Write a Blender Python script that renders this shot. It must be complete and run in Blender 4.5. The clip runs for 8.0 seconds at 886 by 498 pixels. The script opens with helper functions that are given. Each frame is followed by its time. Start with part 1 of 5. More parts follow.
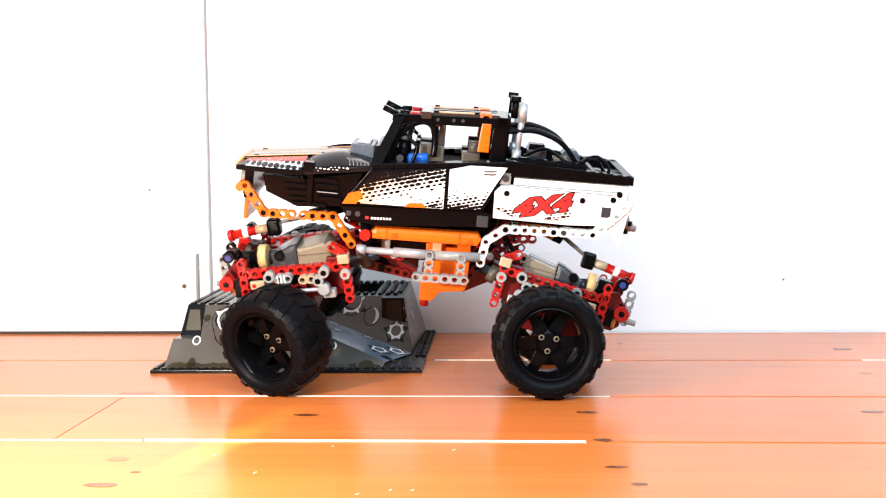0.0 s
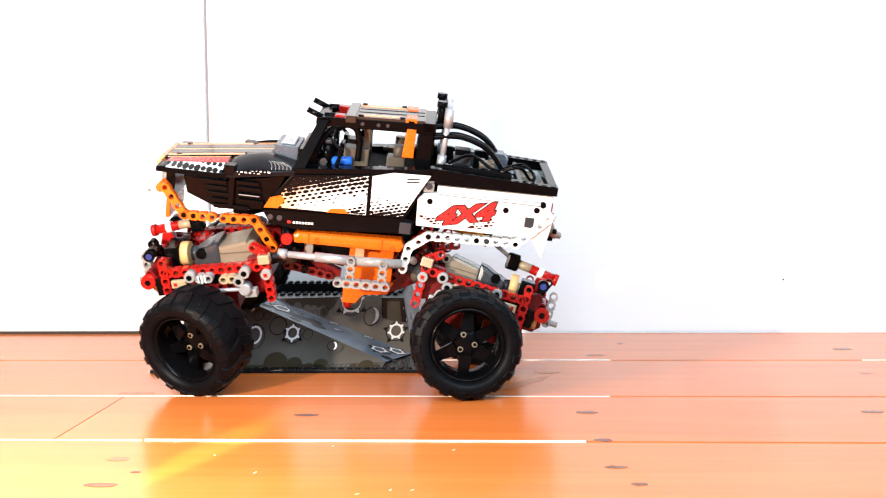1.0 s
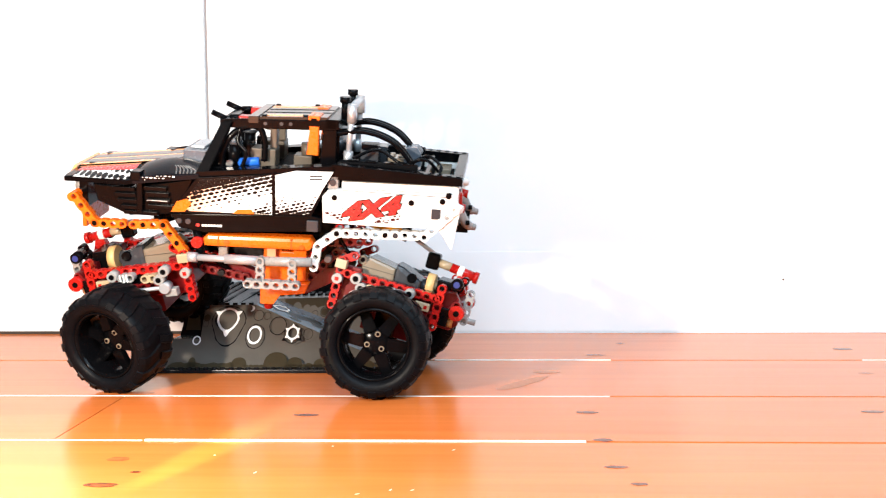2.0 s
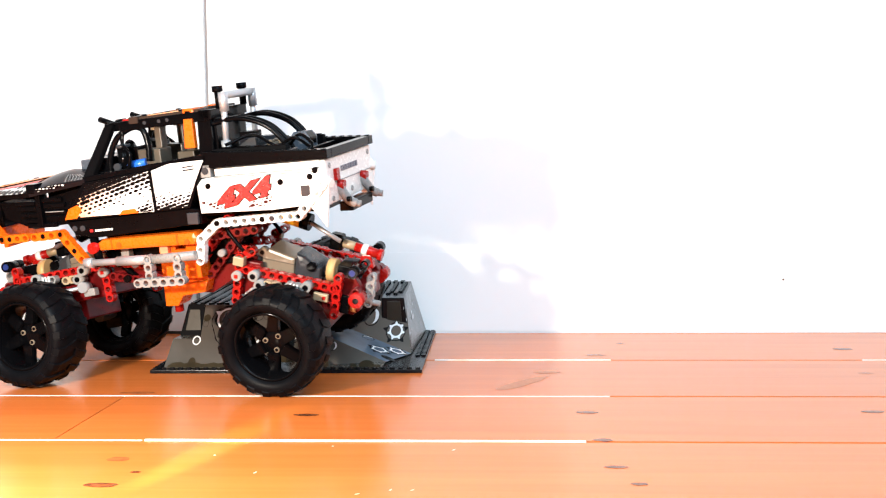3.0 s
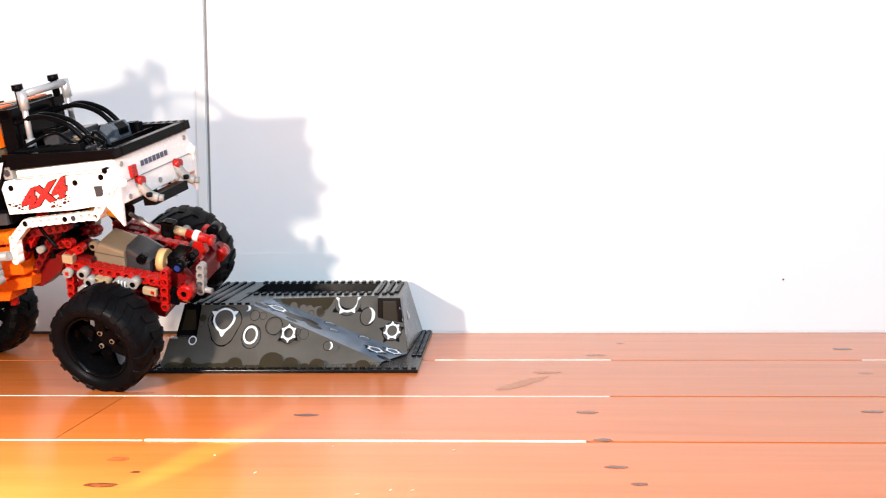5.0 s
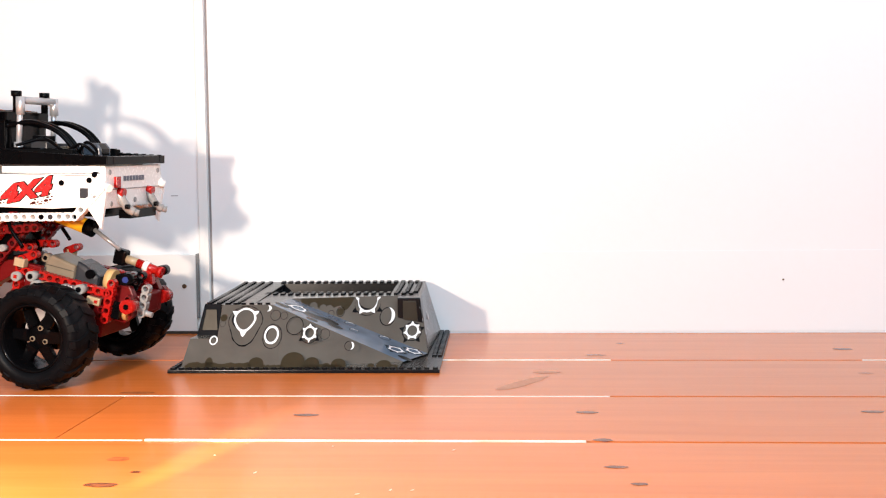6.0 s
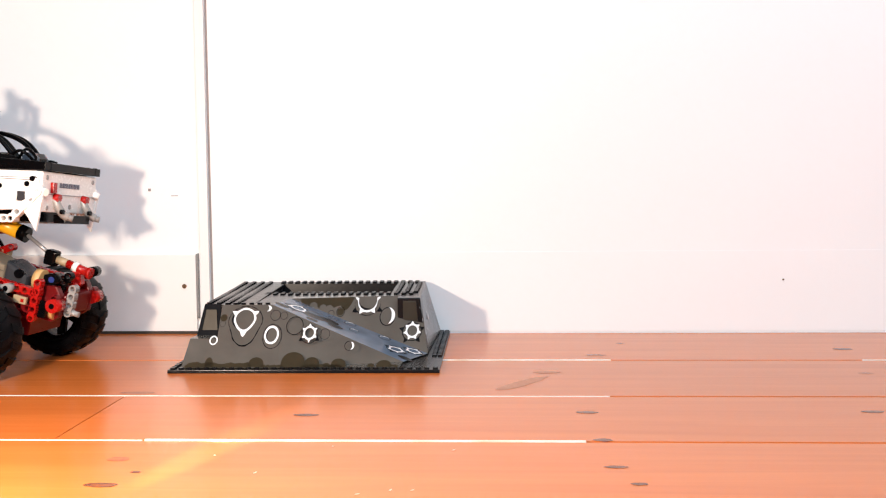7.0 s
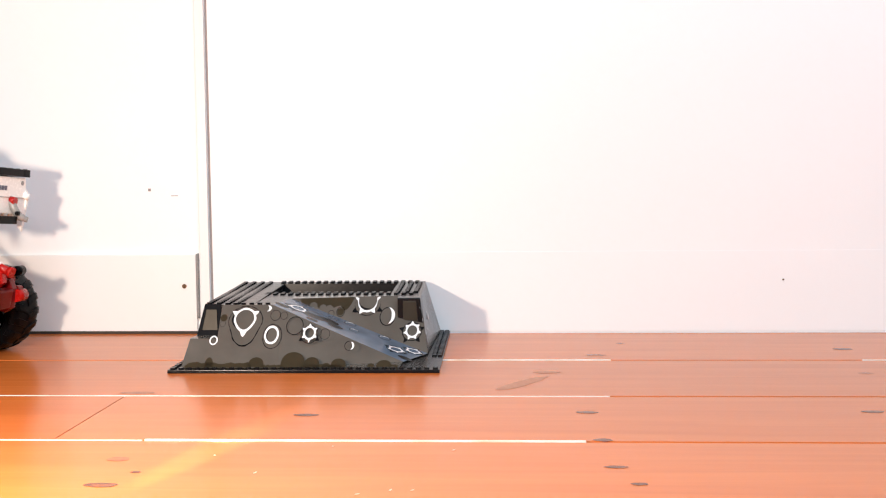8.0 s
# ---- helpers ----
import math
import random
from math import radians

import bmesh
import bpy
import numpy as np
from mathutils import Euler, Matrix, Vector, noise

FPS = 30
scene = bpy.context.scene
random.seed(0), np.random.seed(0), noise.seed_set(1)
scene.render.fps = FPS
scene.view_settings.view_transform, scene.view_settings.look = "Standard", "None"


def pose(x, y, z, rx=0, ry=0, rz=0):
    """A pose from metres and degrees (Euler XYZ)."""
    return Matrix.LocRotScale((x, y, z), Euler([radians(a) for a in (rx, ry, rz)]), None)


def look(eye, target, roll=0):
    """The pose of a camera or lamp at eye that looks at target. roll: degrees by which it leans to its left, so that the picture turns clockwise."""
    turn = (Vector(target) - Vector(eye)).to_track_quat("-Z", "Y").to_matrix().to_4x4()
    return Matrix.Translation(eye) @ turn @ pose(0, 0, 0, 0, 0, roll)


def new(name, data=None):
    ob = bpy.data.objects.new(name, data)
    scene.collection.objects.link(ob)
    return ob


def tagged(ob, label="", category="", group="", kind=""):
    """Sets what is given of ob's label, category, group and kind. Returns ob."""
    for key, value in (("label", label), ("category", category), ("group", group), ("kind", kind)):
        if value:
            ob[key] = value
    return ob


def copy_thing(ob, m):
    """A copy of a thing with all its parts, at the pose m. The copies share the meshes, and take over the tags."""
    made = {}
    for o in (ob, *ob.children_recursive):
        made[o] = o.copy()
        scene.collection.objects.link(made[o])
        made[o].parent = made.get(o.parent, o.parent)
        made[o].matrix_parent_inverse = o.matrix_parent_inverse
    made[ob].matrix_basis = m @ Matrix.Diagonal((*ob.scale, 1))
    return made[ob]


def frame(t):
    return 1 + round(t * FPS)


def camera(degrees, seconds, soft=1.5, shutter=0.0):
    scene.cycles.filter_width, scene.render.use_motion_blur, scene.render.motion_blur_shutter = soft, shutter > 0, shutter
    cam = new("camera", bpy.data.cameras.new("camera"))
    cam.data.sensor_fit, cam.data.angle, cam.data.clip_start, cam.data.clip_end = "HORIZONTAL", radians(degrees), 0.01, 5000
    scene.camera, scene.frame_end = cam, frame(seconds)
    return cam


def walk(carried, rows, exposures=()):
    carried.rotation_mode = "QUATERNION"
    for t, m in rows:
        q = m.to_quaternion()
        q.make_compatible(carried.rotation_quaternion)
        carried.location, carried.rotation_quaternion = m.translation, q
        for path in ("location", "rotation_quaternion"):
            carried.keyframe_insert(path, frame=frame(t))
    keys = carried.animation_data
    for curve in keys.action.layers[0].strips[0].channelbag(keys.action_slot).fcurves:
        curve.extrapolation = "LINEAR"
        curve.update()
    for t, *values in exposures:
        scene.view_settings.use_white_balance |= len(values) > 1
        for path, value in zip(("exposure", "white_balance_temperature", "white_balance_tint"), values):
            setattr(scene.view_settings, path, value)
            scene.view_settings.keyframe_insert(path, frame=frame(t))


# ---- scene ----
cam = camera(42.0, 8.0, soft=1.15, shutter=0.3)
EYE = pose(0, 0, 0.194, 85.767, 0.582, 3.293)
walk(cam, [(0.0, EYE), (8.0, EYE)], exposures=[
    (0.0, 0.50, 6500, 10), (1.6, 0.45, 6500, 10), (2.8, 0.36, 6500, 10), (3.5, 0.28, 6500, 10), (4.5, 0.10, 6550, 11), (5.2, 0.0, 6650, 13),
    (6.3, -0.16, 6900, 17), (8.0, -0.22, 7000, 18)])

# ---- light: daylight from an unseen window behind the camera, a small low lamp at the left, and an added streak spot
world = bpy.data.worlds.new("room_light")
scene.world = world
world.use_nodes = True
wn = world.node_tree.nodes
sky = wn.new("ShaderNodeTexSky")
sky.sky_type, sky.sun_disc = "NISHITA", False
sky.sun_elevation, sky.sun_rotation = radians(35), radians(200)
world.node_tree.links.new(sky.outputs[0], wn["Background"].inputs[0])
wn["Background"].inputs[1].default_value = 0.1


def lamp(name, kind, m, energy, color, size, size_y=None):
    data = bpy.data.lights.new(name, kind)
    data.energy, data.color = energy, color
    if kind == "AREA":
        data.shape, data.size, data.size_y = "RECTANGLE", size, size_y or size
    else:
        data.shadow_soft_size = size
    ob = new(name, data)
    ob.matrix_world = m
    return ob


lamp("window_daylight", "AREA", look((0.6, -0.77, 1.5), (0.1, 1.2, 0.1)), 69, (0.60, 0.83, 1.0), 2.2, 1.0)
lamp("low_lamp", "POINT", pose(-0.39, 0.50, 0.205), 19.5, (1.0, 0.88, 0.74), 0.014)
# narrow spot with no known source, added to lay the yellow streak on the floor
spot = lamp("added_streak_spot", "SPOT", look((-0.315, 0.33, 0.065), (-0.207, 0.765, 0.0)), 85.0, (1.0, 0.80, 0.30), 0.004)
spot.data.spot_size, spot.data.spot_blend = radians(5.0), 1.0

# ---- materials


def mat(name, color, rough=0.4, metal=0.0, vary=0.08, scale=60.0, bump=0.0, bump_scale=400.0, coat=0.0, dark=None, spec=0.5):
    """A surface with broad tone changes, fine grain in its gloss and a slight relief."""
    m = bpy.data.materials.new(name)
    m.use_nodes = True
    nt = m.node_tree
    bs = nt.nodes["Principled BSDF"]
    tc = nt.nodes.new("ShaderNodeTexCoord")
    no = nt.nodes.new("ShaderNodeTexNoise")
    no.inputs["Scale"].default_value, no.inputs["Detail"].default_value = scale, 5
    nt.links.new(tc.outputs["Object"], no.inputs["Vector"])
    ra = nt.nodes.new("ShaderNodeValToRGB")
    lo = dark or tuple(c * (1 - 2 * vary) for c in color)
    ra.color_ramp.elements[0].position, ra.color_ramp.elements[1].position = 0.3, 0.7
    ra.color_ramp.elements[0].color = (*lo, 1)
    ra.color_ramp.elements[1].color = (*color, 1)
    nt.links.new(no.outputs[0], ra.inputs[0])
    nt.links.new(ra.outputs[0], bs.inputs["Base Color"])
    n2 = nt.nodes.new("ShaderNodeTexNoise")
    n2.inputs["Scale"].default_value, n2.inputs["Detail"].default_value = bump_scale, 3
    nt.links.new(tc.outputs["Object"], n2.inputs["Vector"])
    mr = nt.nodes.new("ShaderNodeMapRange")
    mr.inputs[3].default_value, mr.inputs[4].default_value = max(0.03, rough - 0.08), rough + 0.1
    nt.links.new(n2.outputs[0], mr.inputs[0])
    nt.links.new(mr.outputs[0], bs.inputs["Roughness"])
    bs.inputs["Metallic"].default_value = metal
    bs.inputs["Coat Weight"].default_value = coat
    bs.inputs["Specular IOR Level"].default_value = spec
    if bump:
        bu = nt.nodes.new("ShaderNodeBump")
        bu.inputs["Strength"].default_value, bu.inputs["Distance"].default_value = bump, 0.001
        nt.links.new(n2.outputs[0], bu.inputs["Height"])
        nt.links.new(bu.outputs[0], bs.inputs["Normal"])
    return m


def wood_material():
    """Orange-varnished pine: long grain along x, a tone of its own for each board."""
    m = mat("varnished_pine", (0.62, 0.215, 0.06), rough=0.2, scale=4, bump=0.0, coat=0.0, spec=0.27)
    nt = m.node_tree
    bs = nt.nodes["Principled BSDF"]
    geo = nt.nodes.new("ShaderNodeNewGeometry")
    oi = nt.nodes.new("ShaderNodeObjectInfo")
    mp = nt.nodes.new("ShaderNodeMapping")
    mp.inputs["Scale"].default_value = (2.2, 38, 10)
    nt.links.new(geo.outputs["Position"], mp.inputs["Vector"])
    gr = nt.nodes.new("ShaderNodeTexNoise")
    gr.inputs["Scale"].default_value, gr.inputs["Detail"].default_value, gr.inputs["Distortion"].default_value = 1.6, 7, 0.8
    nt.links.new(mp.outputs[0], gr.inputs["Vector"])
    r = nt.nodes.new("ShaderNodeValToRGB")
    r.color_ramp.elements[0].position, r.color_ramp.elements[1].position = 0.3, 0.72
    r.color_ramp.elements[0].color = (0.555, 0.136, 0.028, 1)
    r.color_ramp.elements[1].color = (0.645, 0.167, 0.036, 1)
    nt.links.new(gr.outputs[0], r.inputs[0])
    br = nt.nodes.new("ShaderNodeHueSaturation")
    mr = nt.nodes.new("ShaderNodeMapRange")
    mr.inputs[3].default_value, mr.inputs[4].default_value = 0.93, 1.06
    nt.links.new(oi.outputs["Random"], mr.inputs[0])
    nt.links.new(mr.outputs[0], br.inputs["Value"])
    nt.links.new(r.outputs[0], br.inputs["Color"])
    nt.links.new(br.outputs[0], bs.inputs["Base Color"])
    bu = nt.nodes.new("ShaderNodeBump")
    bu.inputs["Strength"].default_value, bu.inputs["Distance"].default_value = 0.02, 0.001
    nt.links.new(gr.outputs[0], bu.inputs["Height"])
    nt.links.new(bu.outputs[0], bs.inputs["Normal"])
    return m


def halftone(name, back, dots, lo, hi, axis=(1, 0, 0), step=0.0042, warm=None, slant=0.0, ragged=0.25):
    """A printed sticker: staggered dashes that grow along an axis from lo to hi, with a ragged edge; slant tips their rows."""
    m = mat(name, back, rough=0.25, vary=0.02, spec=0.1)
    nt = m.node_tree
    bs = nt.nodes["Principled BSDF"]
    L = nt.links.new

    def math_node(op, a, b=None):
        n = nt.nodes.new("ShaderNodeMath")
        n.operation = op
        for i, v in enumerate((a, b)):
            if v is None:
                continue
            if isinstance(v, (int, float)):
                n.inputs[i].default_value = v
            else:
                L(v, n.inputs[i])
        return n.outputs[0]

    tc = nt.nodes.new("ShaderNodeTexCoord")
    se = nt.nodes.new("ShaderNodeSeparateXYZ")
    L(tc.outputs["Object"], se.inputs[0])
    x, z = se.outputs[0], se.outputs[2]
    v = math_node("DIVIDE", math_node("SUBTRACT", z, math_node("MULTIPLY", x, slant)), step * 0.62)
    row = math_node("FLOOR", v)
    u = math_node("ADD", math_node("DIVIDE", math_node("ADD", x, math_node("MULTIPLY", z, slant)), step), math_node("MULTIPLY", row, 0.5))
    cell = nt.nodes.new("ShaderNodeTexWhiteNoise")
    cell.noise_dimensions = "2D"
    at = nt.nodes.new("ShaderNodeCombineXYZ")
    L(math_node("FLOOR", u), at.inputs[0])
    L(row, at.inputs[1])
    L(at.outputs[0], cell.inputs[0])
    fu = math_node("SUBTRACT", math_node("FRACT", u), 0.5)
    fv = math_node("SUBTRACT", math_node("FRACT", v), 0.5)
    d = math_node("SQRT", math_node("ADD", math_node("MULTIPLY", fu, fu), math_node("MULTIPLY", math_node("MULTIPLY", fv, fv), 1.3)))
    d = math_node("ADD", d, math_node("MULTIPLY", math_node("SUBTRACT", cell.outputs[0], 0.5), ragged))
    along = math_node("ADD", math_node("MULTIPLY", x, axis[0]), math_node("MULTIPLY", z, axis[2]))
    g = nt.nodes.new("ShaderNodeMapRange")
    L(along, g.inputs[0])
    g.inputs[1].default_value, g.inputs[2].default_value = lo, hi
    g.inputs[3].default_value, g.inputs[4].default_value = 0.0, 0.75
    on = math_node("LESS_THAN", d, g.outputs[0])
    mx = nt.nodes.new("ShaderNodeMix")
    mx.data_type = "RGBA"
    L(on, mx.inputs[0])
    mx.inputs[6].default_value, mx.inputs[7].default_value = (*back, 1), (*dots, 1)
    if warm:
        w = nt.nodes.new("ShaderNodeMapRange")
        L(x, w.inputs[0])
        w.inputs[1].default_value, w.inputs[2].default_value = warm
        wm = nt.nodes.new("ShaderNodeMix")
        wm.data_type = "RGBA"
        L(w.outputs[0], wm.inputs[0])
        wm.inputs[6].default_value, wm.inputs[7].default_value = (*back, 1), (0.88, 0.28, 0.05, 1)
        L(wm.outputs[2], mx.inputs[6])
    L(mx.outputs[2], bs.inputs["Base Color"])
    return m


M_BLACK = mat("black_plastic", (0.0023, 0.0023, 0.0028), 0.15, vary=0.15, spec=0.065)
M_MATTE = mat("matte_black_plastic", (0.003, 0.003, 0.0035), 0.6, vary=0.15, spec=0.03)
M_RUBBER = mat("tyre_rubber", (0.0032, 0.0034, 0.0044), 0.42, vary=0.2, bump=0.15, bump_scale=900, spec=0.065)
M_RED = mat("red_plastic", (0.36, 0.008, 0.006), 0.25, spec=0.3)
M_DRED = mat("dark_red_plastic", (0.13, 0.005, 0.006), 0.3, spec=0.25)
M_ORANGE = mat("orange_plastic", (0.80, 0.12, 0.005), 0.27, spec=0.3)
M_DORANGE = mat("dark_orange_plastic", (0.52, 0.075, 0.004), 0.3, spec=0.3)
M_PINK = mat("pale_orange_plastic", (0.80, 0.33, 0.18), 0.3)
M_WHITE = mat("white_plastic", (0.82, 0.80, 0.76), 0.25, vary=0.02)
M_GREY = mat("light_grey_plastic", (0.26, 0.255, 0.245), 0.27)
M_DGLOSS = mat("dark_gloss_plastic", (0.006, 0.006, 0.008), 0.2, spec=0.16)
M_DGREY = mat("dark_grey_plastic", (0.036, 0.038, 0.043), 0.22, spec=0.3)
M_SILVER = mat("silver_plastic", (0.46, 0.47, 0.49), 0.3, metal=0.5)
# grey with the bluish reflected daylight put into its base colour
M_SENSOR = mat("sensor_tinted_grey_plastic", (0.075, 0.09, 0.112), 0.25, spec=0.3)
M_TAN = mat("tan_plastic", (0.38, 0.28, 0.17), 0.35)
M_BROWNGREY = mat("seat_grey_plastic", (0.085, 0.068, 0.05), 0.35, spec=0.3)
M_BLUE = mat("blue_plastic", (0.02, 0.14, 0.62), 0.3)
M_NAVY = mat("navy_plastic", (0.01, 0.03, 0.16), 0.3)
M_CREAM = mat("cream_plastic", (0.60, 0.36, 0.15), 0.35, spec=0.3)
M_YELLOW = mat("yellow_plastic", (0.85, 0.45, 0.02), 0.3)
M_STRIPE = mat("brown_sticker", (0.040, 0.026, 0.020), 0.14, vary=0.05, spec=0.2)
M_PEACH = mat("peach_sticker", (0.85, 0.36, 0.16), 0.25, vary=0.03)
M_REDPRINT = mat("red_print", (0.55, 0.02, 0.02), 0.25, vary=0.03)
M_BLUEPRINT = mat("dark_blue_print", (0.05, 0.06, 0.10), 0.3)
M_WALL = mat("white_wall_paint", (0.86, 0.85, 0.84), 0.45, vary=0.015, scale=3, bump=0.08, bump_scale=120)
M_BOARD = mat("white_board_paint", (0.82, 0.80, 0.77), 0.4, vary=0.02, scale=5, bump=0.05, bump_scale=90)
M_GAP = mat("dark_gap", (0.05, 0.035, 0.025), 0.8)
M_GROOVE = mat("grey_groove", (0.30, 0.26, 0.25), 0.7)
# tones for the unseen ceiling and walls, lowered to hold back bounced light
M_CEIL = mat("dimmed_ceiling", (0.62, 0.60, 0.57), 0.7, vary=0.02, scale=3)
M_ROOM = mat("dimmed_unseen_wall", (0.45, 0.43, 0.41), 0.6, vary=0.03, scale=3)
M_WOOD = wood_material()
M_KNOT = mat("pine_knot", (0.27, 0.075, 0.022), 0.22, scale=160, dark=(0.075, 0.020, 0.008), spec=0.3)
M_KNOT2 = mat("pale_pine_knot", (0.46, 0.135, 0.036), 0.22, scale=160, dark=(0.30, 0.075, 0.022), spec=0.3)
M_STAIN = mat("pale_floor_stain", (0.46, 0.150, 0.046), 0.3, scale=90, dark=(0.40, 0.122, 0.036), spec=0.3)
M_SCUFF = mat("floor_scuff", (0.80, 0.62, 0.45), 0.5)
# near-white colour for the painted glints on the board edges
M_JOINT_GLINT = mat("pale_joint_glint", (0.86, 0.82, 0.76), 0.3, scale=30, dark=(0.70, 0.55, 0.42))
M_OUTLINE = mat("black_print", (0.006, 0.005, 0.005), 0.25)
M_MOTOR = mat("motor_beige_plastic", (0.21, 0.168, 0.12), 0.18, spec=0.4)
M_SCREW = mat("rusty_screw", (0.16, 0.08, 0.035), 0.5, metal=0.4, scale=400)
M_PLATE = mat("plate_grey", (0.098, 0.088, 0.076), 0.2, vary=0.14, scale=25, bump=0.06, bump_scale=45)
M_PLATE_BLACK = mat("plate_black", (0.007, 0.007, 0.008), 0.22, spec=0.14)
# the window's bluish reflection is mixed into the ramp's grey
M_RAMP = mat("plate_ramp_sky_tint", (0.094, 0.132, 0.186), 0.2, vary=0.16, scale=40)
M_PLATE_BROWN = mat("plate_olive_print", (0.036, 0.027, 0.015), 0.35, spec=0.14)
M_PLATE_DARK = mat("plate_dark_pane", (0.026, 0.022, 0.016), 0.35, spec=0.25)
M_PLATE_WHITE = mat("plate_white_print", (0.78, 0.80, 0.82), 0.25, vary=0.03)
M_HALF = halftone("door_halftone_print", (0.80, 0.78, 0.74), (0.0025, 0.0025, 0.003), 0.160, 0.188, axis=(-0.28, 0, 0.96), step=0.0056, warm=(-0.015, -0.08), slant=0.28)
M_HALF2 = halftone("door_rear_print", (0.80, 0.78, 0.74), (0.0025, 0.0025, 0.003), -0.175, -0.155, axis=(0.12, 0, -1), step=0.0046, slant=0.28)
M_HALF3 = halftone("door_corner_print", (0.80, 0.78, 0.74), (0.0025, 0.0025, 0.003), 0.138, 0.182, axis=(-0.6, 0, 0.75), step=0.0042, slant=0.28)
M_FEND = halftone("fender_print", (0.80, 0.78, 0.74), (0.0025, 0.0025, 0.003), -0.200, -0.174, axis=(0.02, 0, -1), step=0.0052)
M_FEND2 = halftone("fender_speck_print", (0.0025, 0.0025, 0.003), (0.80, 0.78, 0.74), 0.174, 0.205, axis=(0.02, 0, 1), step=0.0036)
M_PANEL = halftone("rear_panel_print", (0.80, 0.78, 0.74), (0.06, 0.012, 0.01), -0.178, -0.150, axis=(-0.02, 0, -1), step=0.0042, slant=0.2, ragged=0.5)

# ---- mesh helpers (millimetres in, metres out)
MM = 0.001


def finish(bm, smooth=False):
    bmesh.ops.recalc_face_normals(bm, faces=bm.faces)
    if smooth:
        for fc in bm.faces:
            fc.smooth = True
    return bm


def part(name, bm, material, parent, label=""):
    me = bpy.data.meshes.new(name)
    bm.to_mesh(me)
    bm.free()
    me.materials.append(material)
    ob = new(name, me)
    ob.parent = parent
    if label:
        tagged(ob, label)
    return ob


def box(x0, x1, y0, y1, z0, z1, bev=0.6, bm=None):
    out = bm or bmesh.new()
    m = Matrix.LocRotScale(((x0 + x1) / 2 * MM, (y0 + y1) / 2 * MM, (z0 + z1) / 2 * MM), None,
                           (abs(x1 - x0) * MM, abs(y1 - y0) * MM, abs(z1 - z0) * MM))
    r = bmesh.ops.create_cube(out, size=1, matrix=m)
    if bev:
        es = list({e for v in r["verts"] for e in v.link_edges})
        bmesh.ops.bevel(out, geom=es, offset=bev * MM, segments=2, affect="EDGES", profile=0.6)
    return out


def prism(pts, y0, y1, bev=0.5, bm=None):
    """A slab with the outline pts (x, z), from y0 to y1."""
    out = bm or bmesh.new()
    a = [out.verts.new((x * MM, y0 * MM, z * MM)) for x, z in pts]
    b = [out.verts.new((x * MM, y1 * MM, z * MM)) for x, z in pts]
    fs = [out.faces.new(a), out.faces.new(b[::-1])]
    n = len(pts)
    for i in range(n):
        fs.append(out.faces.new((a[i], b[i], b[(i + 1) % n], a[(i + 1) % n])))
    bmesh.ops.recalc_face_normals(out, faces=fs)
    if bev:
        es = list({e for fc in fs[:2] for e in fc.edges})
        bmesh.ops.bevel(out, geom=es, offset=bev * MM, segments=2, affect="EDGES", profile=0.6)
    return out


def slab(corners, thick, bev=0.5, bm=None):
    """A flat plate through corners (x, y, z), thickened against its normal."""
    out = bm or bmesh.new()
    p = [Vector(c) * MM for c in corners]
    n = (p[1] - p[0]).cross(p[2] - p[0]).normalized() * thick * MM
    a = [out.verts.new(q) for q in p]
    b = [out.verts.new(q - n) for q in p]
    fs = [out.faces.new(a), out.faces.new(b[::-1])]
    k = len(p)
    for i in range(k):
        fs.append(out.faces.new((a[i], b[i], b[(i + 1) % k], a[(i + 1) % k])))
    bmesh.ops.recalc_face_normals(out, faces=fs)
    if bev:
        bmesh.ops.bevel(out, geom=list({e for fc in fs for e in fc.edges}), offset=bev * MM, segments=2, affect="EDGES")
    return out


def rod(p0, p1, r, seg=14, bm=None, r2=None):
    out = bm or bmesh.new()
    a, b = Vector(p0) * MM, Vector(p1) * MM
    m = Matrix.Translation((a + b) / 2) @ (b - a).to_track_quat("Z", "Y").to_matrix().to_4x4()
    made = bmesh.ops.create_cone(out, cap_ends=True, segments=seg, radius1=r * MM, radius2=(r2 or r) * MM, depth=(b - a).length, matrix=m)
    for v in made["verts"]:
        for fc in v.link_faces:
            fc.smooth = len(fc.verts) == 4
    return out


def hose(points, r, seg=8, steps=8, bm=None):
    """A round hose along a smooth line through the points."""
    out = bm or bmesh.new()
    P = [Vector(q) * MM for q in points]
    P = [2 * P[0] - P[1]] + P + [2 * P[-1] - P[-2]]
    line = []
    for i in range(1, len(P) - 2):
        for s in range(steps):
            t = s / steps
            a, b, c, d = P[i - 1], P[i], P[i + 1], P[i + 2]
            line.append(0.5 * (2 * b + (c - a) * t + (2 * a - 5 * b + 4 * c - d) * t * t + (3 * b - a - 3 * c + d) * t ** 3))
    line.append(P[-2])
    rings = []
    for i, q in enumerate(line):
        w = (line[min(i + 1, len(line) - 1)] - line[max(i - 1, 0)]).normalized()
        u = w.orthogonal().normalized() if not rings else (side - w * side.dot(w)).normalized()
        side = u
        v = w.cross(u)
        rings.append([out.verts.new(q + (u * math.cos(k * math.tau / seg) + v * math.sin(k * math.tau / seg)) * r * MM) for k in range(seg)])
    for A, B in zip(rings, rings[1:]):
        for k in range(seg):
            out.faces.new((A[k], A[(k + 1) % seg], B[(k + 1) % seg], B[k])).smooth = True
    out.faces.new(rings[0])
    out.faces.new(rings[-1])
    return out


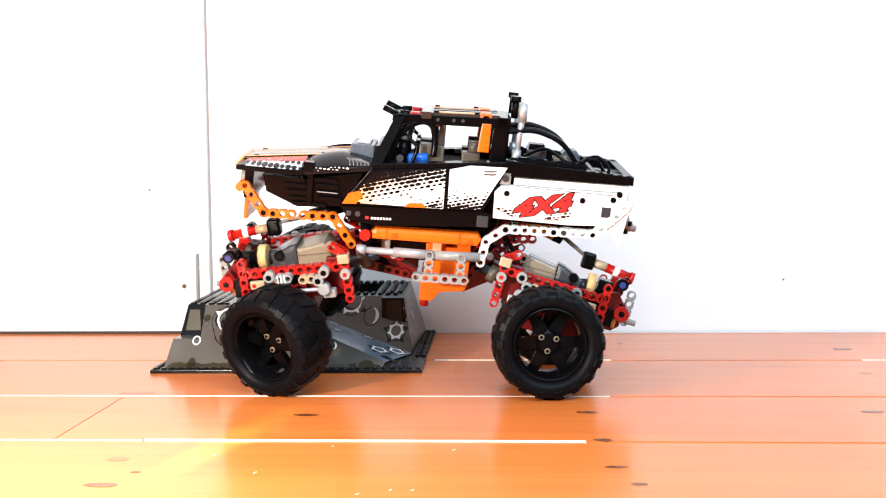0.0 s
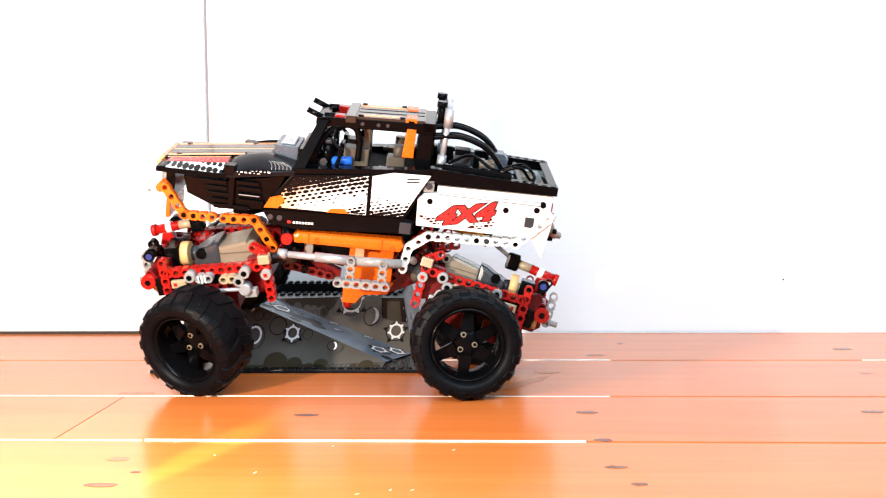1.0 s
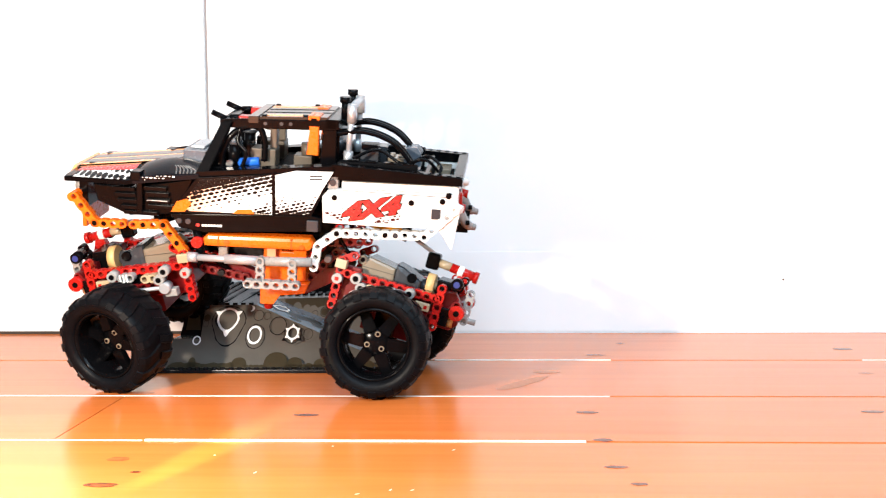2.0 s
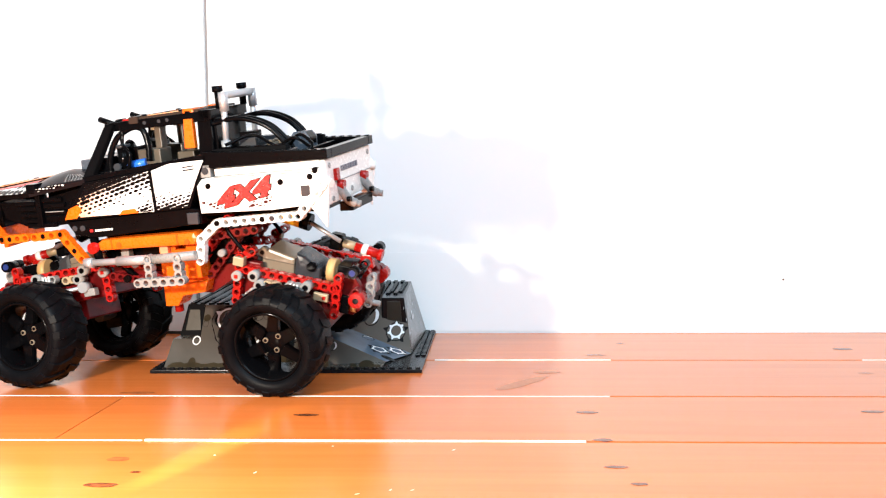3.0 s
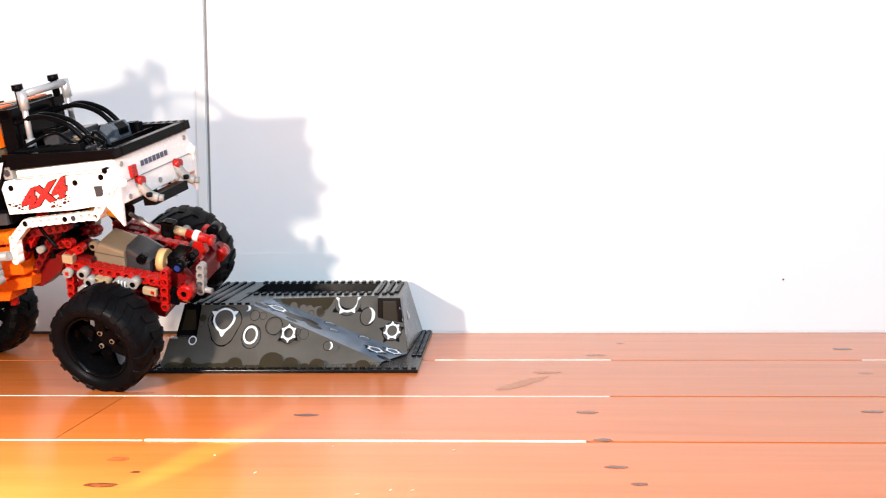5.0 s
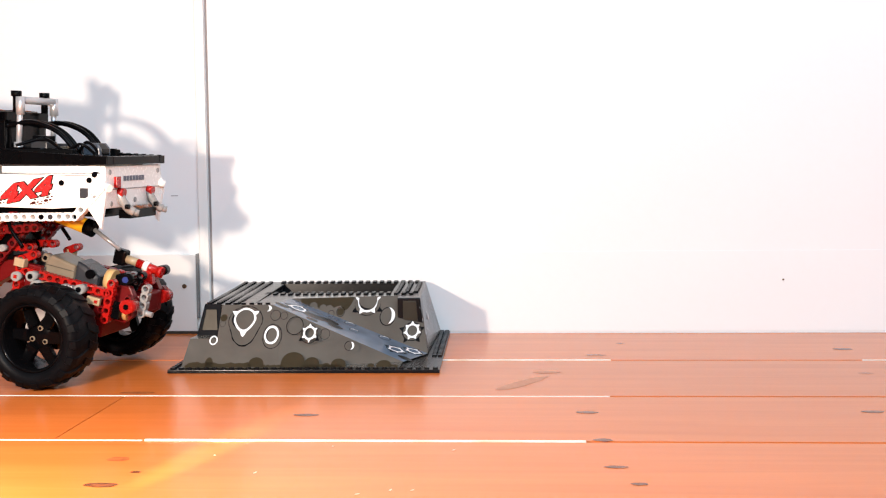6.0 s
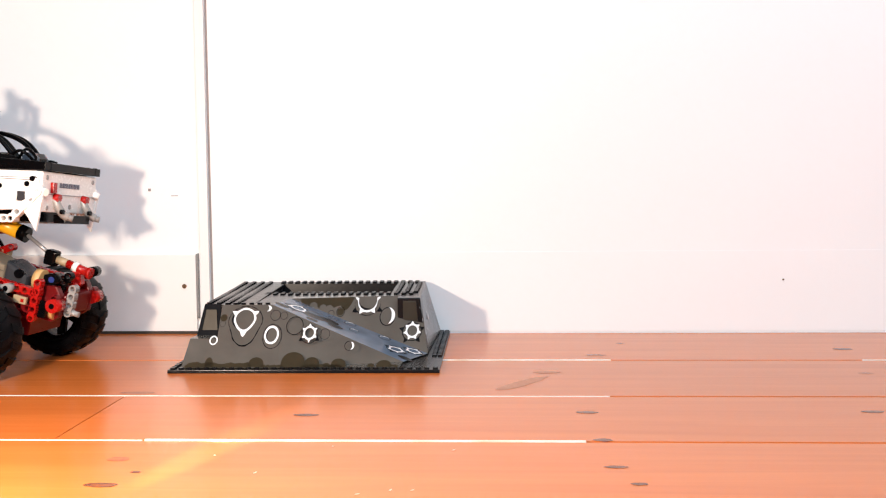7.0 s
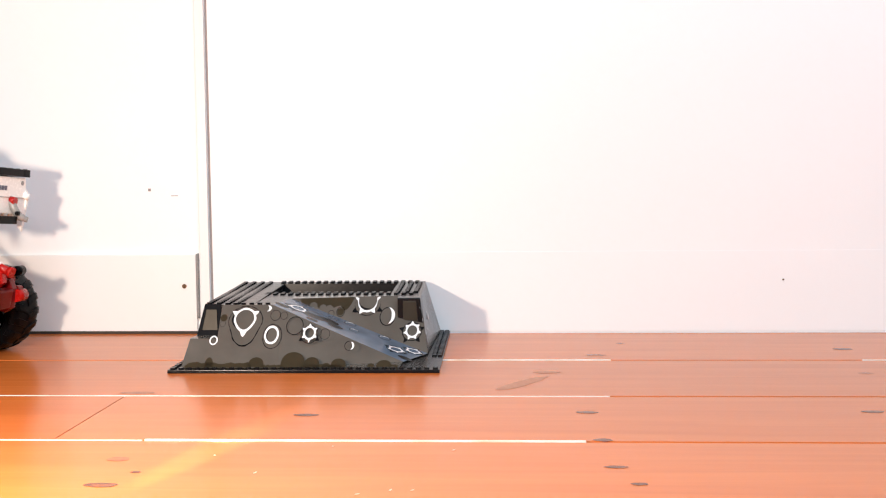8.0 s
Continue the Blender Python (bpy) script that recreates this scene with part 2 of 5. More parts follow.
def beam(x0, z0, x1, z1, yc, n=None, bm=None, width=7.4, half=3.7):
    """A studless beam with round ends and a row of open holes, from the first hole's centre to the last one's."""
    out = bm or bmesh.new()
    ln = math.hypot(x1 - x0, z1 - z0)
    n = n or max(2, round(ln / 8) + 1)
    step = ln / (n - 1)
    ux, uz = (x1 - x0) / ln, (z1 - z0) / ln
    S = 16

    def put(a, b, y):
        return out.verts.new(((x0 + ux * a - uz * b) * MM, (yc + y) * MM, (z0 + uz * a + ux * b) * MM))

    for i in range(n):
        c = i * step
        lo, hi = (step / 2 if i else None), (step / 2 if i < n - 1 else None)
        rows, free = [], []
        for k in range(S):
            t = (k + 0.5) * math.tau / S
            co, si = math.cos(t), math.sin(t)
            lim = hi if co > 0 else lo
            if lim is None:
                o = (co * half, si * half)
                edge = True
            else:
                s = min(lim / abs(co), half / abs(si))
                o = (co * s, si * s)
                edge = abs(o[0]) < lim - 1e-6
            rows.append((2.4 * co, 2.4 * si, o[0], o[1]))
            free.append(edge)
        vs = [[put(c + a, b, -width / 2), put(c + p, q, -width / 2), put(c + p, q, width / 2), put(c + a, b, width / 2)] for a, b, p, q in rows]
        for k in range(S):
            A, B = vs[k], vs[(k + 1) % S]
            for j in range(4):
                if j != 1 or free[k] or free[(k + 1) % S]:
                    out.faces.new((A[j], A[(j + 1) % 4], B[(j + 1) % 4], B[j]))
    bmesh.ops.remove_doubles(out, verts=out.verts, dist=1e-6)
    bmesh.ops.recalc_face_normals(out, faces=out.faces)
    return out


def thing(name, label, category, m=None, kind="", group=""):
    ob = new(name)
    ob.empty_display_size = 0.02
    if m is not None:
        ob.matrix_world = m
    return tagged(ob, label, category, group, kind)


def structure(name, bm, material, label, category):
    me = bpy.data.meshes.new(name)
    bm.to_mesh(me)
    bm.free()
    me.materials.append(material)
    return tagged(new(name, me), label, category, "", "structure")


# ---- the room
WALL_Y = 1.3147

# boards lie along x; each is a bevelled plank on a dark underlay
structure("floor", box(-2600, 2600, -900, 1330, -30, -22, 0), M_GAP, "varnished orange pine floor of wide boards", "floor")
floor = bpy.data.objects["floor"]
EDGES = [-0.9, -0.81, -0.64, -0.47, -0.30, -0.13, 0.03, 0.19, 0.345, 0.50, 0.645, 0.7946, 0.9519, 1.1283, 1.3135]
JOINT = {11: -0.3268}


def plank(x0, x1, y0, y1):
    bm = box(x0 * 1000, x1 * 1000, y0 * 1000 + 0.5, y1 * 1000 - 0.5, -22, 0, 0)
    top = [e for e in bm.edges if all(v.co.z > -0.001 for v in e.verts) and abs(e.verts[0].co.x - e.verts[1].co.x) > 0.01]
    bmesh.ops.bevel(bm, geom=top, offset=0.0016, segments=3, affect="EDGES")
    return part("floorboard", finish(bm), M_WOOD, floor)


for i, (a, b) in enumerate(zip(EDGES, EDGES[1:])):
    if i in JOINT:
        plank(-2.6, JOINT[i] - 0.0005, a, b)
        plank(JOINT[i] + 0.0005, 2.6, a, b)
    else:
        plank(-2.6, 2.6, a, b)

KNOTS = [
    (-0.159, 0.878, 0.0097, 0.0081, M_KNOT),
    (0.059, 0.890, 0.0079, 0.0082, M_KNOT),
    (0.064, 0.800, 0.0067, 0.0084, M_KNOT),
    (0.340, 1.195, 0.0091, 0.0109, M_KNOT),
    (0.278, 0.895, 0.0077, 0.0082, M_KNOT),
    (0.067, 0.728, 0.0072, 0.0069, M_KNOT),
    (0.077, 0.689, 0.0047, 0.0062, M_KNOT),
    (-0.261, 0.742, 0.0076, 0.0119, M_KNOT2),
    (-0.239, 0.710, 0.0033, 0.0040, M_KNOT),
    (-0.251, 0.680, 0.0105, 0.0087, M_KNOT),
    (-0.321, 0.964, 0.0150, 0.0105, M_KNOT2),
    (0.086, 1.158, 0.0096, 0.0104, M_KNOT2),
    (0.322, 1.058, 0.0071, 0.0086, M_KNOT2),
    (0.117, 1.234, 0.0048, 0.0078, M_KNOT2),
]
SCUFFS = [
    (-0.039, 0.770, 0.0019, 0.0008, 1.1),
    (-0.123, 0.779, 0.0012, 0.0008, 2.0),
    (-0.072, 0.673, 0.0020, 0.0008, 1.4),
    (-0.162, 0.710, 0.0022, 0.0008, 1.4),
    (-0.091, 0.664, 0.0017, 0.0008, 0.7),
    (-0.199, 0.753, 0.0015, 0.0008, 2.0),
    (-0.059, 0.673, 0.0017, 0.0008, 1.0),
]


def knot(x, y, rx, ry, material, name="wood_knot", turn=0.0):
    bm = bmesh.new()
    rnd = random.Random(int(x * 1000) * 31 + int(y * 1000))
    vs = []
    for k in range(18):
        t = k * math.tau / 18
        s = 1 + rnd.uniform(-0.14, 0.14)
        px, py = rx * s * math.cos(t), ry * s * math.sin(t)
        vs.append(bm.verts.new((x + px * math.cos(turn) - py * math.sin(turn), y + px * math.sin(turn) + py * math.cos(turn), 0.0002)))
    bm.faces.new(vs)
    return part(name, bm, material, floor)


for x, y, rx, ry, m in KNOTS:
    knot(x, y, rx * 1.05, ry * 0.5, m)
for x, y, ln, wd, turn in SCUFFS:
    knot(x, y, ln, wd, M_SCUFF, "scuff", turn)
knot(0.010, 1.008, 0.040, 0.0075, M_STAIN, "stain", 0.98)
knot(0.033, 1.062, 0.0125, 0.0058, M_STAIN, "stain", 0.1)

# pale strips paint the glint of the board edges along the joints, only where it shows
for y, x0, x1, up_ in ((0.7946, -0.26, 0.052, 0.9), (0.7946, -2.0, -0.262, 0.18), (0.9519, -2.0, 0.082, 0.18), (1.1283, -0.075, 0.098, 0.75), (1.1283, 0.34, 0.6, 0.4)):
    part("joint_glint", box(x0 * 1000, x1 * 1000, y * 1000 - 1.2, y * 1000 + 1.2, -3, up_, 0.4), M_JOINT_GLINT, floor, "pale strip painting the glint along a board joint")

# walls: right of the groove plain, left of it a door-like panel with a low board
GX = -0.3457
structure("wall_north", box(GX * 1000 + 1.7, 2600, WALL_Y * 1000, WALL_Y * 1000 + 100, -20, 2500, 0), M_WALL, "smooth white painted wall behind the floor", "wall")
structure("wall_north_groove", box(GX * 1000 - 1.7, GX * 1000 + 1.7, WALL_Y * 1000 + 4, WALL_Y * 1000 + 100, -20, 2500, 0), M_GROOVE, "grey vertical joint between two wall panels", "wall")
structure("wall_north_panel", box(-2600, GX * 1000 - 1.7, WALL_Y * 1000 + 1, WALL_Y * 1000 + 100, -20, 2500, 0), M_WALL, "white painted wall panel beside a vertical joint", "wall")
structure("trim", box(GX * 1000 - 13, GX * 1000 - 2, WALL_Y * 1000 - 2.5, WALL_Y * 1000 + 1, 0, 2500, 0.8), M_BOARD, "narrow white upright trim strip at the joint", "trim")
structure("baseboard", box(-2600, GX * 1000 - 17, WALL_Y * 1000 - 5, WALL_Y * 1000 + 1, 1.5, 92, 0.8), M_BOARD, "low white painted baseboard along the panel", "baseboard")
structure("baseboard_right", box(GX * 1000 + 14, 2600, WALL_Y * 1000 - 0.5, WALL_Y * 1000 + 1, 1.5, 93, 0), M_WALL, "low white painted baseboard flush along the wall", "baseboard")
structure("trim_low", box(GX * 1000 - 16.5, GX * 1000 - 14.5, WALL_Y * 1000 - 6, WALL_Y * 1000 + 1, 18, 93, 0.3), M_GREY, "thin grey upright strip ending the baseboard", "trim")
structure("skirting_gap", box(-2600, GX * 1000 - 2, WALL_Y * 1000 - 5.6, WALL_Y * 1000 - 5.05, 0.05, 3.2, 0), M_GAP, "dark gap under the baseboard", "gap")
structure("skirting_gap_right", box(500, 2600, WALL_Y * 1000 - 1.1, WALL_Y * 1000 - 0.3, 0.05, 1.4, 0), M_GAP, "dark gap under the wall", "gap")
nail = thing("nail_hole", "tiny dark nail hole in the white wall", "nail hole", pose(0.307, WALL_Y - 0.0009, 0.060))
part("nail_head", rod((0, 0.3, 0), (0, -0.3, 0), 1.0), M_SCREW, nail)
for label, x, z, w, h in (("small grey scuff mark on the white wall panel", -0.4163, 0.167, 1.6, 1.6), ("short grey scratch on the white wall panel", -0.387, 0.160, 4.0, 0.4)):
    mark = thing("wall_mark", label, "wall mark", pose(x, WALL_Y + 0.0009, z))
    part("scratch", box(-w, w, -0.3, 0.3, -h, h, 0.15), M_GROOVE, mark)
screw = thing("screw", "small rusty screw head in the baseboard", "screw", pose(-0.3765, WALL_Y - 0.0052, 0.0555))
bm = rod((0, 0.4, 0), (0, -1.0, 0), 2.6)
part("screw_head", bm, M_SCREW, screw)
part("slot", box(-0.4, 0.4, -1.3, -0.9, -2.0, 2.0, 0), M_GAP, screw)
# unseen ceiling and walls, added to close the room and limit the fill
structure("ceiling", box(-2600, 2600, -900, 1330, 2500, 2560, 0), M_CEIL, "plain unseen ceiling, toned down to weaken bounced light", "ceiling")
structure("wall_west", box(-2700, -2600, -1000, 1400, -20, 2500, 0), M_ROOM, "plain unseen side wall, greyed to weaken bounced light", "wall")
structure("wall_east", box(2600, 2700, -1000, 1400, -20, 2500, 0), M_ROOM, "plain unseen side wall, greyed to weaken bounced light", "wall")
# the unseen wall behind the camera, with the opening for the window's daylight
for nm, a in (("wall_south_low", (-2600, 2600, -20, 920)), ("wall_south_high", (-2600, 2600, 2080, 2500)),
              ("wall_south_left", (-2600, -550, 920, 2080)), ("wall_south_right", (1750, 2600, 920, 2080))):
    structure(nm, box(a[0], a[1], -1000, -900, a[2], a[3], 0), M_ROOM, "plain unseen wall round the daylight opening, greyed to weaken bounced light", "wall")

# ---- the raised baseplate: a grey moulded crater ramp (units: studs of 8 mm)
PLATE_AT = pose(-0.32203, 1.05509, 0.0, 0, 0, 0.67)
plate = thing("raised_baseplate", "grey and black moulded toy baseplate with ramp, pit and crater prints", "toy baseplate", PLATE_AT)
U = 8.0


def deck_z(b, c):
    """The deck rises slightly towards the back."""
    return c + (0.42 * (b - 17.0) / 13.4 if c >= 7.1 and b > 17.0 else 0.0)


def faces(polys, material, name, label=""):
    bm = bmesh.new()
    for poly in polys:
        bm.faces.new([bm.verts.new((a * U * MM, b * U * MM, deck_z(b, c) * U * MM)) for a, b, c in poly])
    bmesh.ops.remove_doubles(bm, verts=bm.verts, dist=1e-5)
    return part(name, finish(bm), material, plate, label)


part("flange", box(0, 256, 0, 252, 0, 3.2, 0.5), M_PLATE_BLACK, plate, "black studded rim")
H = 7.2
# sloping front, in three pieces round the low bench at the left end
faces([[(1.2, 1.6, 0.4), (5.0, 1.6, 0.4), (5.0, 4.2, 3.5), (1.7, 4.2, 3.5)],
       [(1.7, 4.2, 3.5), (5.0, 4.2, 3.5), (5.0, 6.6, 3.55), (1.9, 6.6, 3.55)],
       [(5.0, 1.6, 0.4), (13.0, 1.6, 0.4), (11.2, 7.3, H), (5.0, 7.3, H), (5.0, 4.2, 3.5)],
       [(13.0, 1.6, 0.4), (27.2, 1.8, 0.4), (27.4, 4.6, 0.55), (11.2, 7.3, H)],
       [(5.0, 4.2, 3.5), (5.0, 7.3, H), (5.0, 6.6, 3.55)],
       [(5.0, 6.6, 3.55), (5.0, 7.3, H), (4.6, 8.2, H)],
       [(1.2, 1.6, 0.4), (1.7, 4.2, 3.5), (1.9, 6.6, 3.55), (0.9, 6.6, 0.4)],
       [(0.9, 6.6, 0.4), (1.9, 6.6, 3.55), (2.6, 8.2, H), (2.6, 30.4, H), (0.9, 30.8, 0.4)]], M_PLATE, "front_slope", "grey sloping wall with crater prints")
faces([[(1.9, 6.6, 3.55), (5.0, 6.6, 3.55), (4.6, 8.2, H), (2.6, 8.2, H)]], M_PLATE_BLACK, "corner_panel", "dark recessed corner panel")
faces([[(2.5, 7.6, 4.0), (4.4, 7.6, 4.0), (4.2, 8.25, 6.6), (2.95, 8.25, 6.6)]], M_PLATE_BROWN, "corner_print")
bpy.data.objects["corner_print"].location = (0, -0.0062, 0)
RAMP = [Vector(q) for q in ((11.2, 7.3, H), (27.4, 4.6, 0.55), (30.0, 10.7, 0.55), (12.4, 13.6, H))]


def ramp_at(u, v):
    return (RAMP[0] * (1 - u) + RAMP[1] * u) * (1 - v) + (RAMP[3] * (1 - u) + RAMP[2] * u) * v


faces([[ramp_at(i / 10, j / 4), ramp_at((i + 1) / 10, j / 4), ramp_at((i + 1) / 10, (j + 1) / 4), ramp_at(i / 10, (j + 1) / 4)]
       for i in range(10) for j in range(4)], M_RAMP, "ramp", "grey sloping ramp tinted with the window's bluish reflection")
faces([[(12.4, 13.6, H), (30.0, 10.7, 0.55), (28.8, 17.0, H), (12.4, 17.0, H)]], M_PLATE, "upper_slope", "grey upper wall with crater prints")
faces([[(30.0, 10.7, 0.55), (30.7, 30.8, 0.4), (28.6, 30.4, H), (28.8, 17.0, H)]], M_PLATE, "end_slope", "grey end wall with white specks")
faces([[(0.9, 30.8, 0.4), (2.6, 30.4, H), (28.6, 30.4, H), (30.7, 30.8, 0.4)]], M_PLATE, "back_slope")
PIT = (8.8, 24.8, 19.2, 28.4)
faces([[(2.6, 8.2, H), (4.6, 8.2, H), (5.0, 7.3, H), (8.8, 7.3, H), (8.8, 30.4, H), (2.6, 30.4, H)],
       [(8.8, 7.3, H), (11.2, 7.3, H), (12.4, 13.6, H), (12.4, 17.0, H), (12.4, 19.2, H), (8.8, 19.2, H)],
       [(12.4, 17.0, H), (28.8, 17.0, H), (28.8, 19.2, H), (12.4, 19.2, H)],
       [(24.8, 19.2, H), (28.8, 19.2, H), (28.6, 30.4, H), (24.8, 30.4, H)],
       [(8.8, 28.4, H), (24.8, 28.4, H), (24.8, 30.4, H), (8.8, 30.4, H)]], M_PLATE_BLACK, "top_deck", "black studded top deck")
faces([[(8.8, 19.2, H), (24.8, 19.2, H), (24.3, 19.7, 2), (9.3, 19.7, 2)], [(24.8, 19.2, H), (24.8, 28.4, H), (24.3, 27.9, 2), (24.3, 19.7, 2)],
       [(24.8, 28.4, H), (8.8, 28.4, H), (9.3, 27.9, 2), (24.3, 27.9, 2)], [(8.8, 28.4, H), (8.8, 19.2, H), (9.3, 19.7, 2), (9.3, 27.9, 2)],
       [(9.3, 19.7, 2), (24.3, 19.7, 2), (24.3, 27.9, 2), (9.3, 27.9, 2)]], M_PLATE_BLACK, "pit", "black square pit")


def stud_rows(spots, name):
    bm = bmesh.new()
    for a, b, c in spots:
        m = Matrix.Translation((a * U * MM, b * U * MM, (deck_z(b, c) + 0.1) * U * MM))
        bmesh.ops.create_cone(bm, cap_ends=True, segments=12, radius1=0.00245, radius2=0.0023, depth=0.0018, matrix=m)
    ob = part(name, bm, M_PLATE_BLACK, plate, "rows of round black studs")
    ob["kind"] = "stuff"


top = [(a + 0.1, b + 0.5, H) for a in (3, 4.2, 5.4, 6.6) for b in range(8, 30)]
top += [(a + 0.5, b, H) for a in range(8, 28) for b in (17.7, 18.7, 29.0, 29.9)]
top += [(a, b + 0.5, H) for a in (25.6, 26.8, 28.0) for b in range(19, 29)] + [(a + 0.5, 7.9, H) for a in range(5, 11)]
stud_rows(top, "deck_studs")
rim = [(a + 0.5, 0.6, 0.4) for a in range(32)] + [(a, b + 0.5, 0.4) for a in (30.9, 31.6) for b in range(9, 31)] + [(0.5, b + 0.5, 0.4) for b in range(1, 31)]
stud_rows(rim, "rim_studs")

# the little black-framed hatch on the upper wall
bm = prism([(26 * U, 3.7 * U), (29.3 * U, 3.7 * U), (28.9 * U, H * U), (26 * U, H * U)], 13.9 * U, 17.2 * U, 1.2)
part("hatch", bm, M_PLATE_BLACK, plate, "black framed hatch")
bm = prism([(26.7 * U, 4.2 * U), (28.6 * U, 4.2 * U), (28.4 * U, 6.8 * U), (26.7 * U, 6.8 * U)], 13.82 * U, 14.1 * U, 0.5)
part("hatch_pane", bm, M_PLATE_DARK, plate, "olive hatch panel")


def on_plane(o, e1, e2, lift):
    """Maps (s, t) in studs to a sloping face, a little above it."""
    o, e1, e2 = Vector(o), Vector(e1).normalized(), Vector(e2)
    e2 = (e2 - e1 * e2.dot(e1)).normalized()
    n = e1.cross(e2).normalized()
    return lambda s, t: (o + e1 * s + e2 * t + n * lift) * U * MM


def blob(name, fn, s, t, r0, r1, material, spikes=0, squash=1.0, arc=(0, 1), seed=1, pear=0.0, turn=0.25):
    """A printed ring (or disc, r0 = 0) with an uneven outline and, where asked, spikes; pear draws its lower end to a tip."""
    rnd = random.Random(seed)
    N = 60
    off = [rnd.uniform(-0.05, 0.05) for _ in range(N)]
    bm = bmesh.new()
    outer, inner = [], []
    for k in range(N + (0 if arc == (0, 1) else 1)):
        th = math.tau * (arc[0] + (arc[1] - arc[0]) * k / N)
        tip = 1 + pear * max(0.0, -math.sin(th)) ** 6
        q = r1 * (1 + off[k % N] * 0.5) * tip
        if spikes:
            near = abs(((th / math.tau - turn) * spikes + 0.5) % 1 - 0.5) / spikes
            q *= 1 + 0.38 * max(0.0, 1 - near / 0.035)
        co, si = math.cos(th), math.sin(th)
        outer.append(bm.verts.new(fn(s + q * co, t + q * squash * si)))
        if r0:
            thin = 1.0 if arc == (0, 1) else math.sin(math.pi * k / N)
            w = (r1 - (r1 - r0) * thin) * 0.999 * tip
            inner.append(bm.verts.new(fn(s + w * co, t + w * squash * si)))
    if r0:
        n = len(outer)
        for k in range(n if arc == (0, 1) else n - 1):
            bm.faces.new((outer[k], outer[(k + 1) % n], inner[(k + 1) % n], inner[k]))
    else:
        bm.faces.new(outer)
    return part(name, finish(bm), material, plate)


low = on_plane((0, 1.6, 0.4), (1, 0, 0), (0, 5.7, 6.8), 0.03)
low2 = on_plane((0, 1.6, 0.4), (1, 0, 0), (0, 5.7, 6.8), 0.05)
# the pear-shaped crater, two round ones and a small one
blob("crater_outline", low, 8.15, 6.55, 2.02, 2.12, M_PLATE_BLACK, 0, 1.0, pear=0.72, seed=1)
blob("crater_ring", low2, 8.05, 6.85, 1.12, 1.36, M_PLATE_WHITE, 3, 1.12, pear=0.28, turn=0.083, seed=2)
blob("crater_shade", low, 7.55, 6.75, 0.85, 1.1, M_PLATE_BLACK, 0, 1.15, (0.28, 0.72), 3)
blob("crater_outline", low, 11.65, 4.3, 1.10, 1.17, M_PLATE_BLACK, 0, 1.5, seed=4)
blob("crater_ring", low2, 11.55, 4.5, 0.66, 0.88, M_PLATE_WHITE, 0, 1.5, seed=5)
blob("crater_shade", low, 11.45, 4.5, 0.42, 0.62, M_PLATE_BLACK, 0, 1.5, (0.28, 0.72), 6)
blob("crater_outline", low, 16.15, 4.55, 0.98, 1.06, M_PLATE_BLACK, 3, 1.2, seed=7)
blob("crater_ring", low2, 16.14, 4.77, 0.55, 0.76, M_PLATE_WHITE, 6, 1.3, seed=8)
blob("crater_shade", low, 16.05, 4.7, 0.34, 0.52, M_PLATE_BLACK, 0, 1.3, (0.28, 0.72), 9)
blob("crater_ring", low2, 4.6, 3.75, 0.36, 0.50, M_PLATE_WHITE, 0, 1.3, seed=10)
blob("crescent", low2, 10.75, 8.3, 0.1, 0.42, M_PLATE_WHITE, 0, 1.0, (-0.3, 0.3), 11)
blob("crescent", low2, 21.2, 2.95, 0.22, 0.46, M_PLATE_WHITE, 0, 1.2, (-0.25, 0.25), 12)
blob("bubble_outline", low, 21.05, 2.95, 0.5, 0.56, M_PLATE_BLACK, 0, 1.2, seed=13)
for i, (s, t, r) in enumerate(((14.26, 5.8, 1.05), (11.75, 7.3, 0.62), (12.8, 7.25, 0.45), (18.0, 4.6, 0.62), (17.2, 4.9, 0.4), (5.4, 6.1, 0.35))):
    blob("bubble_outline", low, s, t, r * 0.92, r, M_PLATE_BLACK, 0, 1.25, seed=20 + i)
blob("mound_print", low2, 5.45, 6.95, 0, 0.42, M_PLATE_BROWN, 0, 1.2, seed=26)
for s, top, r in ((4.45, 1.4, 0.5), (10.1, 1.4, 0.95), (14.5, 2.1, 1.45), (16.75, 1.4, 0.95), (18.5, 0.6, 0.5), (19.93, 1.2, 0.9), (23.8, 0.55, 0.42), (25.35, 0.98, 0.9)):
    bm = bmesh.new()
    bm.faces.new([bm.verts.new(low(s + r * math.cos(k * math.pi / 20), 0.05 + (top - 0.05) * math.sin(k * math.pi / 20) ** 0.7)) for k in range(21)])
    part("mound_print", finish(bm), M_PLATE_BROWN, plate)
# a low uneven band of dirt colour along the foot of the slope
rnd = random.Random(17)
for s0, s1, hgt in ((1.6, 9.6, 0.75), (10.6, 13.4, 0.35), (15.6, 20.4, 0.4), (26.0, 27.0, 0.4)):
    n = 16
    bm = bmesh.new()
    bm.faces.new([bm.verts.new(low(s0 + (s1 - s0) * k / n, 0.06 + hgt * (0.25 if k in (0, n) else rnd.uniform(0.55, 1.0)))) for k in range(n + 1)]
                 + [bm.verts.new(low(s1, 0.02)), bm.verts.new(low(s0, 0.02))])
    part("mound_print", finish(bm), M_PLATE_BROWN, plate)
uo, ua, ub = Vector((12.4, 13.6, H)), Vector((17.6, -2.9, -6.65)), Vector((16.4, 3.4, 0))
un = ua.cross(ub).normalized()
if un.y > 0:
    un = -un


def upper(lift):
    """Maps (a, z) in studs to the upper wall."""
    def fn(a, z):
        # solve for b on the plane of the upper wall
        b = uo.y - (un.x * (a - uo.x) + un.z * (z - uo.z)) / un.y
        return (Vector((a, b, z)) + un * lift) * U * MM
    return fn


